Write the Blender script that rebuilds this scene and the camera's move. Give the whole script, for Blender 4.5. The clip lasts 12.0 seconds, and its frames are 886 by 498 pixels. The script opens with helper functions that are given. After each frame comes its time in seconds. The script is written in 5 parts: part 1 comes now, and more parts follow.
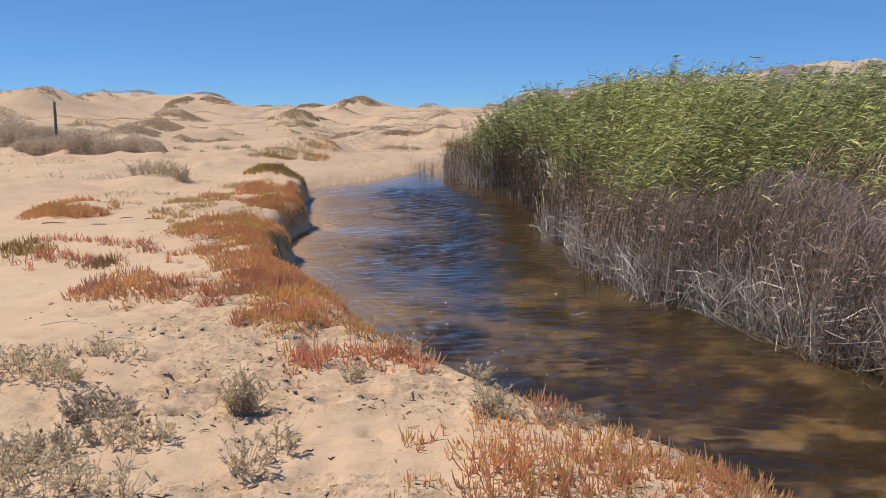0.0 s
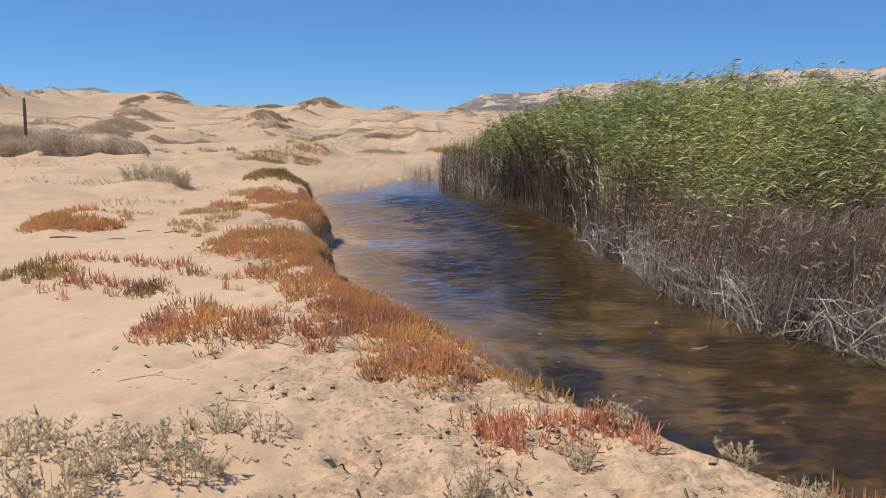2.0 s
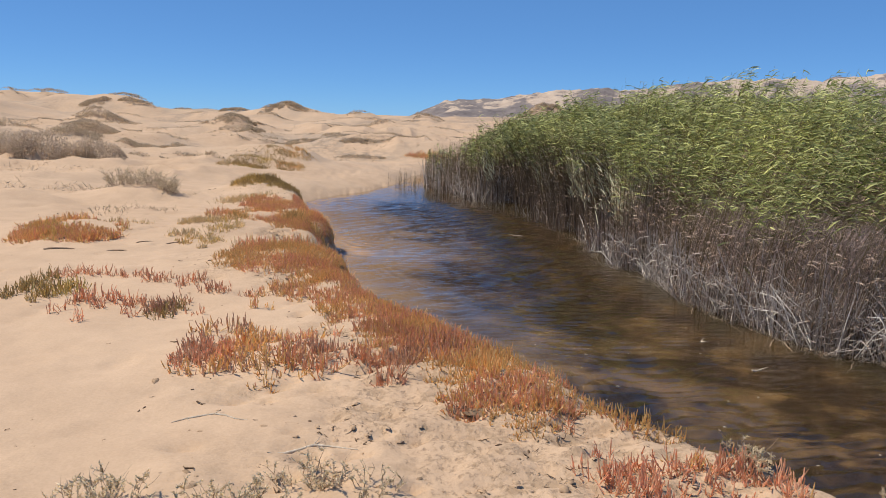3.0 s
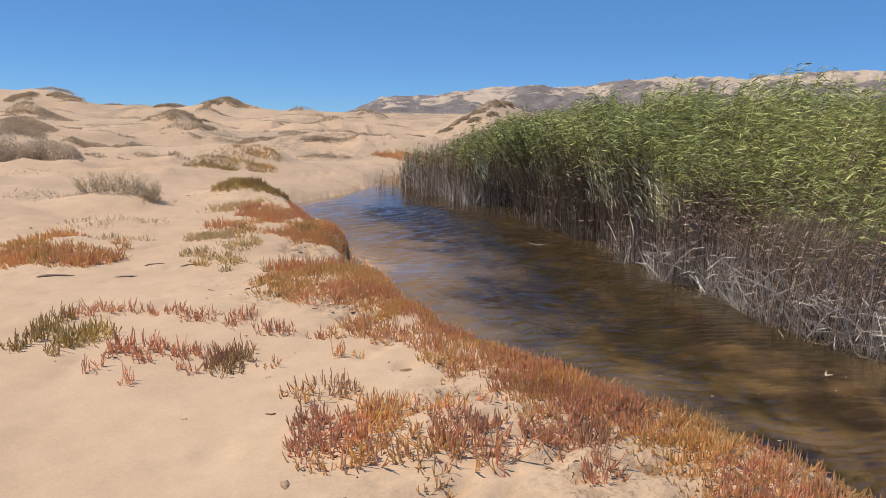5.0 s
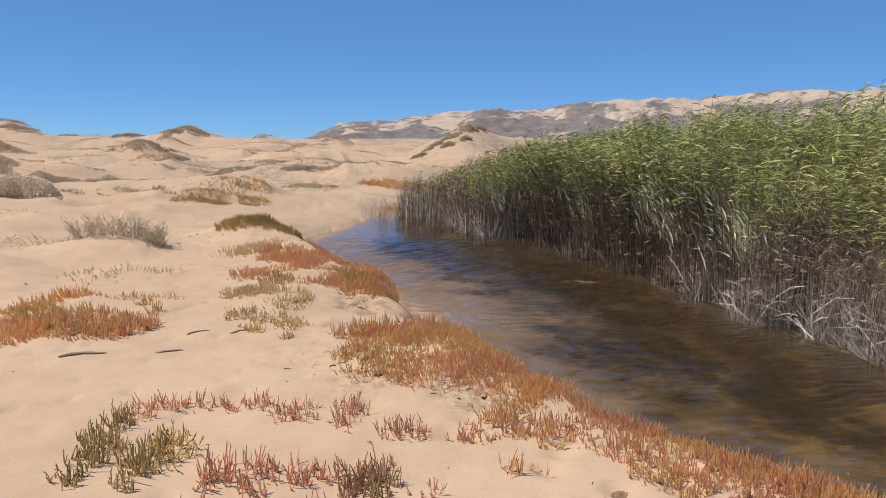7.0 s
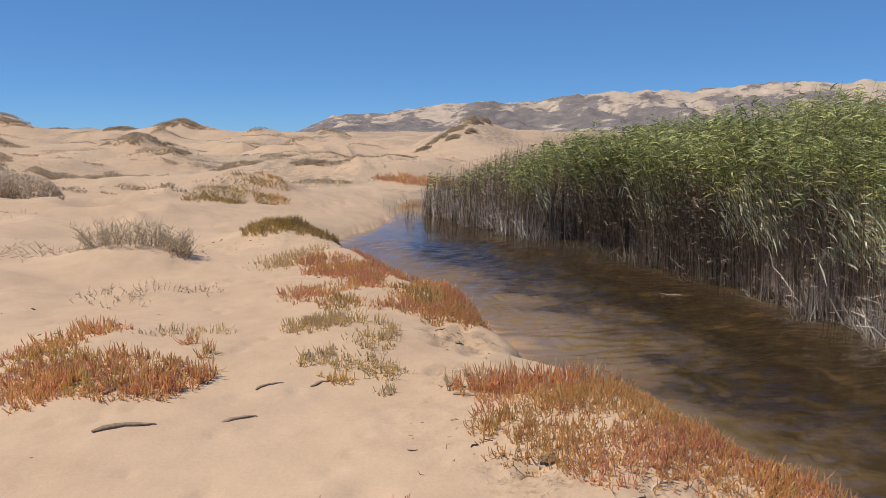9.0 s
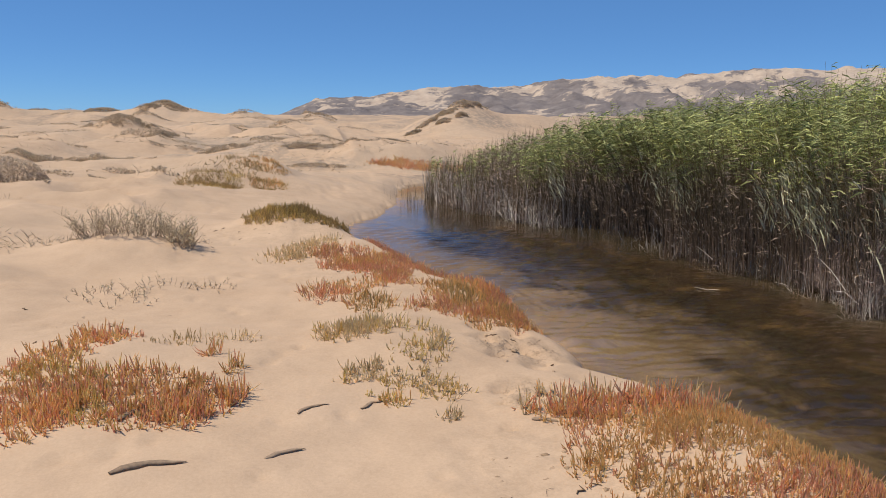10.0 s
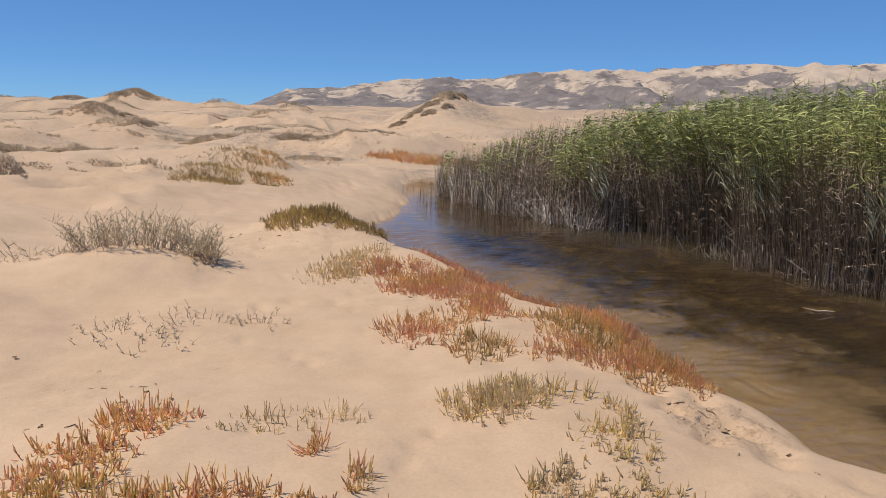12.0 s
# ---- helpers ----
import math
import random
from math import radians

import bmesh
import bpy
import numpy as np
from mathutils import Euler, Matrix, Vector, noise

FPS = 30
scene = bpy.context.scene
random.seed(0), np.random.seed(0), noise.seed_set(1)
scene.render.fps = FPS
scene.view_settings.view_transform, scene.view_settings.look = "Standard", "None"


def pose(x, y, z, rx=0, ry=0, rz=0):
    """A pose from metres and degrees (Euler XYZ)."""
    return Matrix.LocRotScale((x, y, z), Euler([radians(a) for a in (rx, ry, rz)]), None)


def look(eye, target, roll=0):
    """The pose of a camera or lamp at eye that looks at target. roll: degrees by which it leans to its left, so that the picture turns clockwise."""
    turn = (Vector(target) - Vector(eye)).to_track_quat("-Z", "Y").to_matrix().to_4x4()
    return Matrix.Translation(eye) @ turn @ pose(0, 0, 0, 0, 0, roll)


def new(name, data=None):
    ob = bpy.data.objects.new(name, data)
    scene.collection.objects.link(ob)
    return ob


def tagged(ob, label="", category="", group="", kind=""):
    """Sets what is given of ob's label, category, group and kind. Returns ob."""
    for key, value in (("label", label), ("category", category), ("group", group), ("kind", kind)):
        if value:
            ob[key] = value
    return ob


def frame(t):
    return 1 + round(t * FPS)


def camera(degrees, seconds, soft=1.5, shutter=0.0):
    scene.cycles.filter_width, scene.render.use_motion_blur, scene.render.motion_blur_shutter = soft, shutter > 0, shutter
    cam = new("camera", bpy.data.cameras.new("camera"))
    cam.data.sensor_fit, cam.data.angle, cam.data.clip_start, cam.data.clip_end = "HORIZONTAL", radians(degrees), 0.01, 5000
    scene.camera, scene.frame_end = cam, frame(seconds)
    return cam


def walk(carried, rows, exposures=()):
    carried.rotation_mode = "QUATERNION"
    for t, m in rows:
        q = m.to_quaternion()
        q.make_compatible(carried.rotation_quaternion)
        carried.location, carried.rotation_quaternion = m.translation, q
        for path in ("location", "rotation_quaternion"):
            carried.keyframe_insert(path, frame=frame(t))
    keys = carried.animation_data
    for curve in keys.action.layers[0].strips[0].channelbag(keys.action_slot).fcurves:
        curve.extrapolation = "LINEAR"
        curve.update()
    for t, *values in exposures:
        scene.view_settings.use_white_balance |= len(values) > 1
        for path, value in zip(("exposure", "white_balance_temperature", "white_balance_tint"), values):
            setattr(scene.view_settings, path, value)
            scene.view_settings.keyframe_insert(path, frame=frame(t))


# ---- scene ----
cam = camera(58.9, 12.0, soft=0.9)
PATH = [
    (0, (0.139, 0.216, 2.163), (0.117, 2.184, 1.808), -0.1),
    (0.5, (-0.174, 0.529, 2.166), (-0.192, 2.497, 1.808), 0.0),
    (1, (-0.52, 0.81, 2.166), (-0.52, 2.778, 1.81), 0.1),
    (1.5, (-0.886, 1.07, 2.169), (-0.845, 3.038, 1.815), 0.4),
    (2, (-1.254, 1.347, 2.161), (-1.157, 3.314, 1.814), 0.7),
    (2.5, (-1.614, 1.61, 2.155), (-1.464, 3.575, 1.816), 1.1),
    (3, (-1.95, 1.905, 2.152), (-1.757, 3.868, 1.819), 1.3),
    (5, (-3.119, 3.268, 2.166), (-2.768, 5.208, 1.828), 1.4),
    (5.5, (-3.372, 3.66, 2.163), (-2.991, 5.595, 1.831), 1.3),
    (6, (-3.615, 4.053, 2.169), (-3.209, 5.985, 1.852), 0.9),
    (6.5, (-3.884, 4.438, 2.194), (-3.449, 6.368, 1.899), 0.9),
    (7, (-4.082, 4.856, 2.187), (-3.632, 6.786, 1.911), 0.4),
    (9, (-4.684, 6.613, 2.18), (-4.216, 8.535, 1.886), 0.3),
    (9.5, (-4.835, 7.036, 2.165), (-4.349, 8.95, 1.848), 0.5),
    (10, (-4.985, 7.469, 2.143), (-4.477, 9.375, 1.81), 0.7),
    (10.5, (-5.128, 7.887, 2.13), (-4.598, 9.785, 1.785), 0.8),
    (11, (-5.277, 8.326, 2.12), (-4.725, 10.217, 1.77), 1.1),
    (11.5, (-5.417, 8.81, 2.101), (-4.851, 10.696, 1.751), 1.2),
    (12, (-5.566, 9.315, 2.079), (-4.988, 11.197, 1.728), 1.3),
]
walk(cam, [(t, look(eye, target, roll)) for t, eye, target, roll in PATH],
     exposures=[(0, 0.06), (3, 0.06), (5, 0.03), (6.5, 0.07), (9, -0.07), (12, -0.05)])

# ---------- world, sun, exposure ----------
SUN_FROM = Vector((-0.50, 0.05, 0.82)).normalized()
world = bpy.data.worlds.new("sky")
scene.world = world
world.use_nodes = True
wn = world.node_tree
sky = wn.nodes.new("ShaderNodeTexSky")
sky.sky_type = "NISHITA"
sky.sun_disc = False
sky.sun_elevation = math.asin(SUN_FROM.z)
sky.sun_rotation = math.atan2(SUN_FROM.x, SUN_FROM.y)
sky.altitude, sky.air_density, sky.dust_density, sky.ozone_density = 4000, 0.75, 0.0, 1.5
cool = wn.nodes.new("ShaderNodeMix")
cool.data_type, cool.blend_type = "RGBA", "MULTIPLY"
cool.inputs[0].default_value = 1.0
cool.inputs[7].default_value = (0.60, 0.91, 1.16, 1)
wn.links.new(sky.outputs["Color"], cool.inputs[6])
even = wn.nodes.new("ShaderNodeMix")
even.data_type = "RGBA"
even.inputs[0].default_value = 0.45
even.inputs[7].default_value = (1.4, 3.6, 8.1, 1)
wn.links.new(cool.outputs[2], even.inputs[6])
wn.links.new(even.outputs[2], wn.nodes["Background"].inputs["Color"])
wn.nodes["Background"].inputs["Strength"].default_value = 0.092

sun = new("sun", bpy.data.lights.new("sun", "SUN"))
sun.data.energy, sun.data.angle, sun.data.color = 4.5, radians(0.53), (1.0, 0.895, 0.735)
sun.matrix_world = look(SUN_FROM * 80, (0, 0, 0))


# ---------- small tools ----------
rng = np.random.default_rng(7)


def lattice(i, j, seed):
    v = np.sin(i * 127.1 + j * 311.7 + seed * 74.7) * 43758.5453
    return v - np.floor(v)


def vn(x, y, seed=0):
    """Smooth value noise, 0 to 1."""
    x, y = np.asarray(x, float), np.asarray(y, float)
    i, j = np.floor(x), np.floor(y)
    u, v = x - i, y - j
    u, v = u * u * (3 - 2 * u), v * v * (3 - 2 * v)
    a, b = lattice(i, j, seed), lattice(i + 1, j, seed)
    c, d = lattice(i, j + 1, seed), lattice(i + 1, j + 1, seed)
    return (a * (1 - u) + b * u) * (1 - v) + (c * (1 - u) + d * u) * v


def fbm(x, y, seed=0, octaves=3):
    total, amp, norm = 0, 1.0, 0
    for k in range(octaves):
        total = total + amp * vn(x * 2 ** k + 11.3 * k, y * 2 ** k - 7.1 * k, seed + k)
        norm, amp = norm + amp, amp * 0.5
    return total / norm


def smooth(a, b, x):
    t = np.clip((x - a) / (b - a), 0, 1)
    return t * t * (3 - 2 * t)


def mesh_from(name, verts, quads=None, tris=None, material=None, shade=True, **attrs):
    """A mesh out of arrays; attrs are float values at its points."""
    me = bpy.data.meshes.new(name)
    quads = np.zeros((0, 4), int) if quads is None else np.asarray(quads, int)
    tris = np.zeros((0, 3), int) if tris is None else np.asarray(tris, int)
    me.vertices.add(len(verts))
    me.vertices.foreach_set("co", np.asarray(verts, np.float32).ravel())
    loops = np.concatenate([quads.ravel(), tris.ravel()]).astype(np.int32)
    me.loops.add(len(loops))
    me.loops.foreach_set("vertex_index", loops)
    me.polygons.add(len(quads) + len(tris))
    start = np.concatenate([np.arange(len(quads)) * 4, len(quads) * 4 + np.arange(len(tris)) * 3]).astype(np.int32)
    me.polygons.foreach_set("loop_start", start)
    me.update(calc_edges=True)
    for key, values in attrs.items():
        at = me.attributes.new(key, "FLOAT", "POINT")
        at.data.foreach_set("value", np.asarray(values, np.float32))
    if shade:
        me.polygons.foreach_set("use_smooth", np.ones(len(me.polygons), bool))
    if material:
        me.materials.append(material)
    me.validate()
    return me


def part(name, me, parent, label="", kind=""):
    ob = new(name, me)
    ob.parent = parent
    return tagged(ob, label, kind=kind)


def tubes(pts, radii, sides=3):
    """Verts, quads, along and id of N tapered stems; pts N x K x 3, radii N x K."""
    n, k, _ = pts.shape
    d = np.gradient(pts, axis=1)
    d /= np.linalg.norm(d, axis=2, keepdims=True) + 1e-9
    ref = np.where(np.abs(d[..., 2:3]) > 0.9, np.array([1.0, 0, 0]), np.array([0, 0, 1.0]))
    u = np.cross(d, ref)
    u /= np.linalg.norm(u, axis=2, keepdims=True) + 1e-9
    v = np.cross(d, u)
    a = np.arange(sides) * 2 * np.pi / sides
    ring = u[:, :, None] * np.cos(a)[:, None] + v[:, :, None] * np.sin(a)[:, None]
    verts = pts[:, :, None] + ring * radii[:, :, None, None]
    idx = np.arange(n * k * sides).reshape(n, k, sides)
    q = np.stack([idx[:, :-1], np.roll(idx, -1, 2)[:, :-1], np.roll(idx, -1, 2)[:, 1:], idx[:, 1:]], -1)
    along = np.broadcast_to(np.linspace(0, 1, k)[None, :, None], (n, k, sides))
    return verts.reshape(-1, 3), q.reshape(-1, 4), along.ravel(), np.repeat(np.arange(n), k * sides)


def ribbons(pts, widths, side):
    """Verts, quads, along and id of N flat leaves; pts N x K x 3, widths N x K, side N x 3."""
    n, k, _ = pts.shape
    off = side[:, None] * widths[..., None] * 0.5
    verts = np.stack([pts - off, pts + off], 2)
    idx = np.arange(n * k * 2).reshape(n, k, 2)
    q = np.stack([idx[:, :-1, 0], idx[:, :-1, 1], idx[:, 1:, 1], idx[:, 1:, 0]], -1)
    along = np.broadcast_to(np.linspace(0, 1, k)[None, :, None], (n, k, 2))
    return verts.reshape(-1, 3), q.reshape(-1, 4), along.ravel(), np.repeat(np.arange(n), k * 2)


def joined(*sets):
    verts, quads, along, ids, base, ib = [], [], [], [], 0, 0
    for v, q, a, i in sets:
        verts.append(v), quads.append(q + base), along.append(a), ids.append(i + ib)
        base, ib = base + len(v), ib + (i.max() + 1 if len(i) else 0)
    return np.concatenate(verts), np.concatenate(quads), np.concatenate(along), np.concatenate(ids)


# ---------- materials ----------
def material(name, rough=0.8, spec=0.3):
    m = bpy.data.materials.new(name)
    m.use_nodes = True
    b = m.node_tree.nodes["Principled BSDF"]
    b.inputs["Roughness"].default_value = rough
    b.inputs["Specular IOR Level"].default_value = spec
    return m, m.node_tree, b


def node(nt, kind, **values):
    n = nt.nodes.new("ShaderNode" + kind)
    for key, value in values.items():
        if key in n.inputs:
            n.inputs[key].default_value = value
    return n


def noise_tex(nt, coords, scale, detail=3.0, rough=0.55):
    n = node(nt, "TexNoise", Scale=scale, Detail=detail, Roughness=rough)
    nt.links.new(coords, n.inputs["Vector"])
    return n.outputs["Fac"]


def ramp(nt, fac, stops):
    r = nt.nodes.new("ShaderNodeValToRGB")
    els = r.color_ramp.elements
    while len(els) < len(stops):
        els.new(0.5)
    for e, (p, c) in zip(els, stops):
        e.position = p
        e.color = (*c, 1) if len(c) == 3 else c
    nt.links.new(fac, r.inputs["Fac"])
    return r.outputs["Color"]


def mix(nt, fac, a, b, blend="MIX"):
    m = nt.nodes.new("ShaderNodeMix")
    m.data_type, m.blend_type = "RGBA", blend
    for sock, v in ((m.inputs[0], fac), (m.inputs[6], a), (m.inputs[7], b)):
        if isinstance(v, (int, float)):
            sock.default_value = v
        elif isinstance(v, tuple):
            sock.default_value = (*v, 1)
        else:
            nt.links.new(v, sock)
    return m.outputs[2]


def maths(nt, op, a, b=0.0, clamp=False):
    m = nt.nodes.new("ShaderNodeMath")
    m.operation, m.use_clamp = op, clamp
    for sock, v in zip(m.inputs, (a, b)):
        if isinstance(v, (int, float)):
            sock.default_value = v
        else:
            nt.links.new(v, sock)
    return m.outputs[0]


def span(nt, v, a, b):
    r = nt.nodes.new("ShaderNodeMapRange")
    r.interpolation_type = "SMOOTHSTEP"
    r.inputs["From Min"].default_value, r.inputs["From Max"].default_value = a, b
    nt.links.new(v, r.inputs["Value"])
    return r.outputs["Result"]


def bump(nt, bsdf, height, strength, distance):
    n = node(nt, "Bump", Strength=strength, Distance=distance)
    nt.links.new(height, n.inputs["Height"])
    nt.links.new(n.outputs["Normal"], bsdf.inputs["Normal"])
    return n


def sand_material():
    m, nt, b = material("sand", 0.95, 0.15)
    pos = nt.nodes.new("ShaderNodeNewGeometry").outputs["Position"]
    xyz = nt.nodes.new("ShaderNodeSeparateXYZ")
    nt.links.new(pos, xyz.inputs[0])
    mark = nt.nodes.new("ShaderNodeAttribute")
    mark.attribute_name = "trodden"
    mud_and_shade = nt.nodes.new("ShaderNodeAttribute")
    mud_and_shade.attribute_name = "mud_and_shade"
    broad = noise_tex(nt, pos, 0.35, 4)
    mid = noise_tex(nt, pos, 3.0, 5, 0.6)
    fine = noise_tex(nt, pos, 60.0, 3, 0.7)
    col = ramp(nt, broad, [(0.3, (0.485, 0.334, 0.216)), (0.7, (0.562, 0.401, 0.269))])
    col = mix(nt, 0.30, col, ramp(nt, mid, [(0.3, (0.40, 0.272, 0.175)), (0.65, (0.615, 0.437, 0.293))]))
    col = mix(nt, 0.08, col, ramp(nt, fine, [(0.35, (0.28, 0.19, 0.12)), (0.62, (0.80, 0.61, 0.45))]))
    # plant litter and crusts on the trodden ground
    litter = maths(nt, "MULTIPLY", span(nt, noise_tex(nt, pos, 8.0, 6, 0.75), 0.48, 0.60), mark.outputs["Fac"])
    col = mix(nt, maths(nt, "MULTIPLY", litter, 0.5), col, (0.27, 0.185, 0.11))
    # Dark spots among the crumbs paint the shade of tiny holes into the sand.
    crumbs = maths(nt, "MULTIPLY", span(nt, noise_tex(nt, pos, 27.0, 4, 0.7), 0.54, 0.66), span(nt, mark.outputs["Fac"], 0.35, 0.8))
    col = mix(nt, maths(nt, "MULTIPLY", crumbs, 0.42), col, (0.20, 0.135, 0.085))
    # far dune country carries patches of scrub
    cover = nt.nodes.new("ShaderNodeAttribute")
    cover.attribute_name = "scrub"
    tufts = span(nt, noise_tex(nt, pos, 2.6, 5, 0.75), 0.40, 0.56)
    far = span(nt, xyz.outputs["Y"], 70, 130)
    leafy = maths(nt, "MULTIPLY", cover.outputs["Fac"], maths(nt, "MAXIMUM", tufts, maths(nt, "MULTIPLY", far, 0.7)))
    col = mix(nt, maths(nt, "MULTIPLY", leafy, 0.72), col, ramp(nt, mid, [(0.3, (0.19, 0.15, 0.12)), (0.7, (0.34, 0.275, 0.21))]))
    crust = maths(nt, "MULTIPLY", span(nt, noise_tex(nt, pos, 0.22, 6, 0.68), 0.47, 0.60), span(nt, xyz.outputs["Y"], 15, 28))
    col = mix(nt, maths(nt, "MULTIPLY", crust, 0.28), col, (0.40, 0.315, 0.235))
    # wet margin, then silt and weed on the bed, darkened for the reeds' reflection
    wet = maths(nt, "SUBTRACT", 1.0, span(nt, xyz.outputs["Z"], -0.045, 0.035))
    col = mix(nt, maths(nt, "MULTIPLY", wet, 0.88), col, (0.112, 0.080, 0.045))
    wob = maths(nt, "ADD", xyz.outputs["Z"], maths(nt, "MULTIPLY", maths(nt, "SUBTRACT", noise_tex(nt, pos, 1.6, 5, 0.65), 0.5), 0.34))
    deep = maths(nt, "SUBTRACT", 1.0, span(nt, wob, -0.30, -0.06))
    weed_and_reflection = ramp(nt, noise_tex(nt, pos, 2.2, 6, 0.65), [(0.36, (0.015, 0.0085, 0.0035)), (0.54, (0.026, 0.016, 0.007)), (0.72, (0.095, 0.058, 0.022))])
    # the bed is barer and browner in the wide lower reach
    open_bed = maths(nt, "MULTIPLY", span(nt, noise_tex(nt, pos, 1.1, 5, 0.6), 0.45, 0.68), maths(nt, "SUBTRACT", 1.0, span(nt, xyz.outputs["Y"], 7.0, 13.0)))
    weed_and_reflection = mix(nt, maths(nt, "MULTIPLY", open_bed, 0.8), weed_and_reflection, (0.15, 0.10, 0.05))
    col = mix(nt, deep, col, weed_and_reflection)
    # Peat at the reeds' foot, blackened to paint in the shade below the overhang.
    peat_and_shade = ramp(nt, noise_tex(nt, pos, 14.0, 6, 0.7), [(0.35, (0.013, 0.009, 0.005)), (0.55, (0.030, 0.023, 0.011)), (0.75, (0.075, 0.062, 0.028))])
    col = mix(nt, mud_and_shade.outputs["Fac"], col, peat_and_shade)
    nt.links.new(col, b.inputs["Base Color"])
    lumps = maths(nt, "MULTIPLY", noise_tex(nt, pos, 9.0, 4, 0.6), maths(nt, "ADD", maths(nt, "MULTIPLY", mark.outputs["Fac"], 0.8), 0.25))
    lumps = maths(nt, "SUBTRACT", lumps, maths(nt, "MULTIPLY", crumbs, 0.5))
    drift = maths(nt, "MULTIPLY", noise_tex(nt, pos, 2.5, 3, 0.5), 0.8)
    h = maths(nt, "ADD", maths(nt, "ADD", lumps, drift), maths(nt, "MULTIPLY", fine, 0.04))
    bump(nt, b, h, 0.45, 0.05)
    return m


def water_material():
    m, nt, b = material("creek_water", 0.03, 0.5)
    b.inputs["Transmission Weight"].default_value = 1.0
    b.inputs["IOR"].default_value = 1.33
    b.inputs["Base Color"].default_value = (0.90, 0.82, 0.70, 1)
    pos = nt.nodes.new("ShaderNodeNewGeometry").outputs["Position"]
    bump(nt, b, noise_tex(nt, pos, 22.0, 2, 0.5), 0.15, 0.006)
    return m


def plant_material(name, low, high, tip, rough=0.6, spec=0.25, thin=0.0):
    """Colour by a random value a stem (low to high), and towards its tip."""
    m, nt, b = material(name, rough, spec)
    rnd = nt.nodes.new("ShaderNodeAttribute")
    rnd.attribute_name = "rnd"
    along = nt.nodes.new("ShaderNodeAttribute")
    along.attribute_name = "along"
    pos = nt.nodes.new("ShaderNodeNewGeometry").outputs["Position"]
    col = mix(nt, rnd.outputs["Fac"], low, high)
    col = mix(nt, maths(nt, "MULTIPLY", maths(nt, "POWER", along.outputs["Fac"], 1.6), 0.85), col, tip)
    grain = ramp(nt, noise_tex(nt, pos, 45.0, 3), [(0.3, (0.72, 0.72, 0.72)), (0.7, (1.18, 1.18, 1.18))])
    col = mix(nt, 1.0, col, grain, "MULTIPLY")
    patch = ramp(nt, noise_tex(nt, pos, 1.3, 3), [(0.3, (0.88, 0.86, 0.82)), (0.7, (1.10, 1.08, 1.05))])
    col = mix(nt, 1.0, col, patch, "MULTIPLY")
    nt.links.new(col, b.inputs["Base Color"])
    if thin:
        # light that shines through the thin leaf
        tr = nt.nodes.new("ShaderNodeBsdfTranslucent")
        nt.links.new(col, tr.inputs["Color"])
        ms = nt.nodes.new("ShaderNodeMixShader")
        ms.inputs[0].default_value = thin
        nt.links.new(b.outputs[0], ms.inputs[1])
        nt.links.new(tr.outputs[0], ms.inputs[2])
        nt.links.new(ms.outputs[0], nt.nodes["Material Output"].inputs["Surface"])
    return m


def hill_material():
    m, nt, b = material("hill_sand_and_hazed_scrub", 0.95, 0.1)
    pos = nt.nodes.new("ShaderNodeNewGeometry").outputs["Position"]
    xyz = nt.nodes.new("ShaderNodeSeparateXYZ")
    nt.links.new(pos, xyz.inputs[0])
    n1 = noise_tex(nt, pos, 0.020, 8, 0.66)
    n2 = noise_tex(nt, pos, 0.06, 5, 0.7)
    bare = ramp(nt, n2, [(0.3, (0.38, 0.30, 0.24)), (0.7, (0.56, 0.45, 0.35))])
    # Scrub leans purple-grey, so the haze of distance sits in its colour.
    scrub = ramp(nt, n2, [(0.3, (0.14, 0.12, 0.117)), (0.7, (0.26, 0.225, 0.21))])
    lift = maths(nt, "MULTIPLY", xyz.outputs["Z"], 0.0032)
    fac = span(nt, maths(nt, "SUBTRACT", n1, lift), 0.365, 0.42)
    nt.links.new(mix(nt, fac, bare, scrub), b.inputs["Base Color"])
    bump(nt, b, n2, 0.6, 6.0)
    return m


def wood_material(name, dark, light):
    m, nt, b = material(name, 0.85, 0.2)
    tc = nt.nodes.new("ShaderNodeTexCoord").outputs["Object"]
    mp = node(nt, "Mapping")
    mp.inputs["Scale"].default_value = (30, 30, 3)
    nt.links.new(tc, mp.inputs["Vector"])
    f = noise_tex(nt, mp.outputs["Vector"], 2.0, 5, 0.65)
    nt.links.new(ramp(nt, f, [(0.3, dark), (0.7, light)]), b.inputs["Base Color"])
    bump(nt, b, f, 0.5, 0.004)
    return m


SAND = sand_material()
WATER = water_material()
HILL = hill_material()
# Wide range of green: low paints shaded gaps, high and tip paint leaf highlights.
REED_GREEN = plant_material("reed_leaf_green", (0.055, 0.088, 0.014), (0.74, 0.78, 0.29), (0.75, 0.75, 0.37), 0.5, 0.2, 0.28)
REED_DRY = plant_material("reed_leaf_dry", (0.34, 0.245, 0.19), (0.95, 0.76, 0.62), (0.92, 0.74, 0.61), 0.7, 0.2, 0.3)
REED_BRUSH = plant_material("reed_brush_mauve", (0.22, 0.165, 0.15), (0.56, 0.45, 0.41), (0.56, 0.45, 0.41), 0.8, 0.15, 0.25)
# Stalk brown whose near-black low tone carries the shade under the canopy.
REED_STALK = plant_material("reed_stalk", (0.055, 0.038, 0.029), (0.33, 0.24, 0.19), (0.23, 0.19, 0.09), 0.65)
REED_DEAD = plant_material("dead_reed", (0.20, 0.17, 0.16), (0.62, 0.56, 0.52), (0.58, 0.52, 0.48), 0.75)
REED_CANE = plant_material("bleached_cane", (0.50, 0.45, 0.41), (0.88, 0.82, 0.76), (0.80, 0.74, 0.68), 0.7)
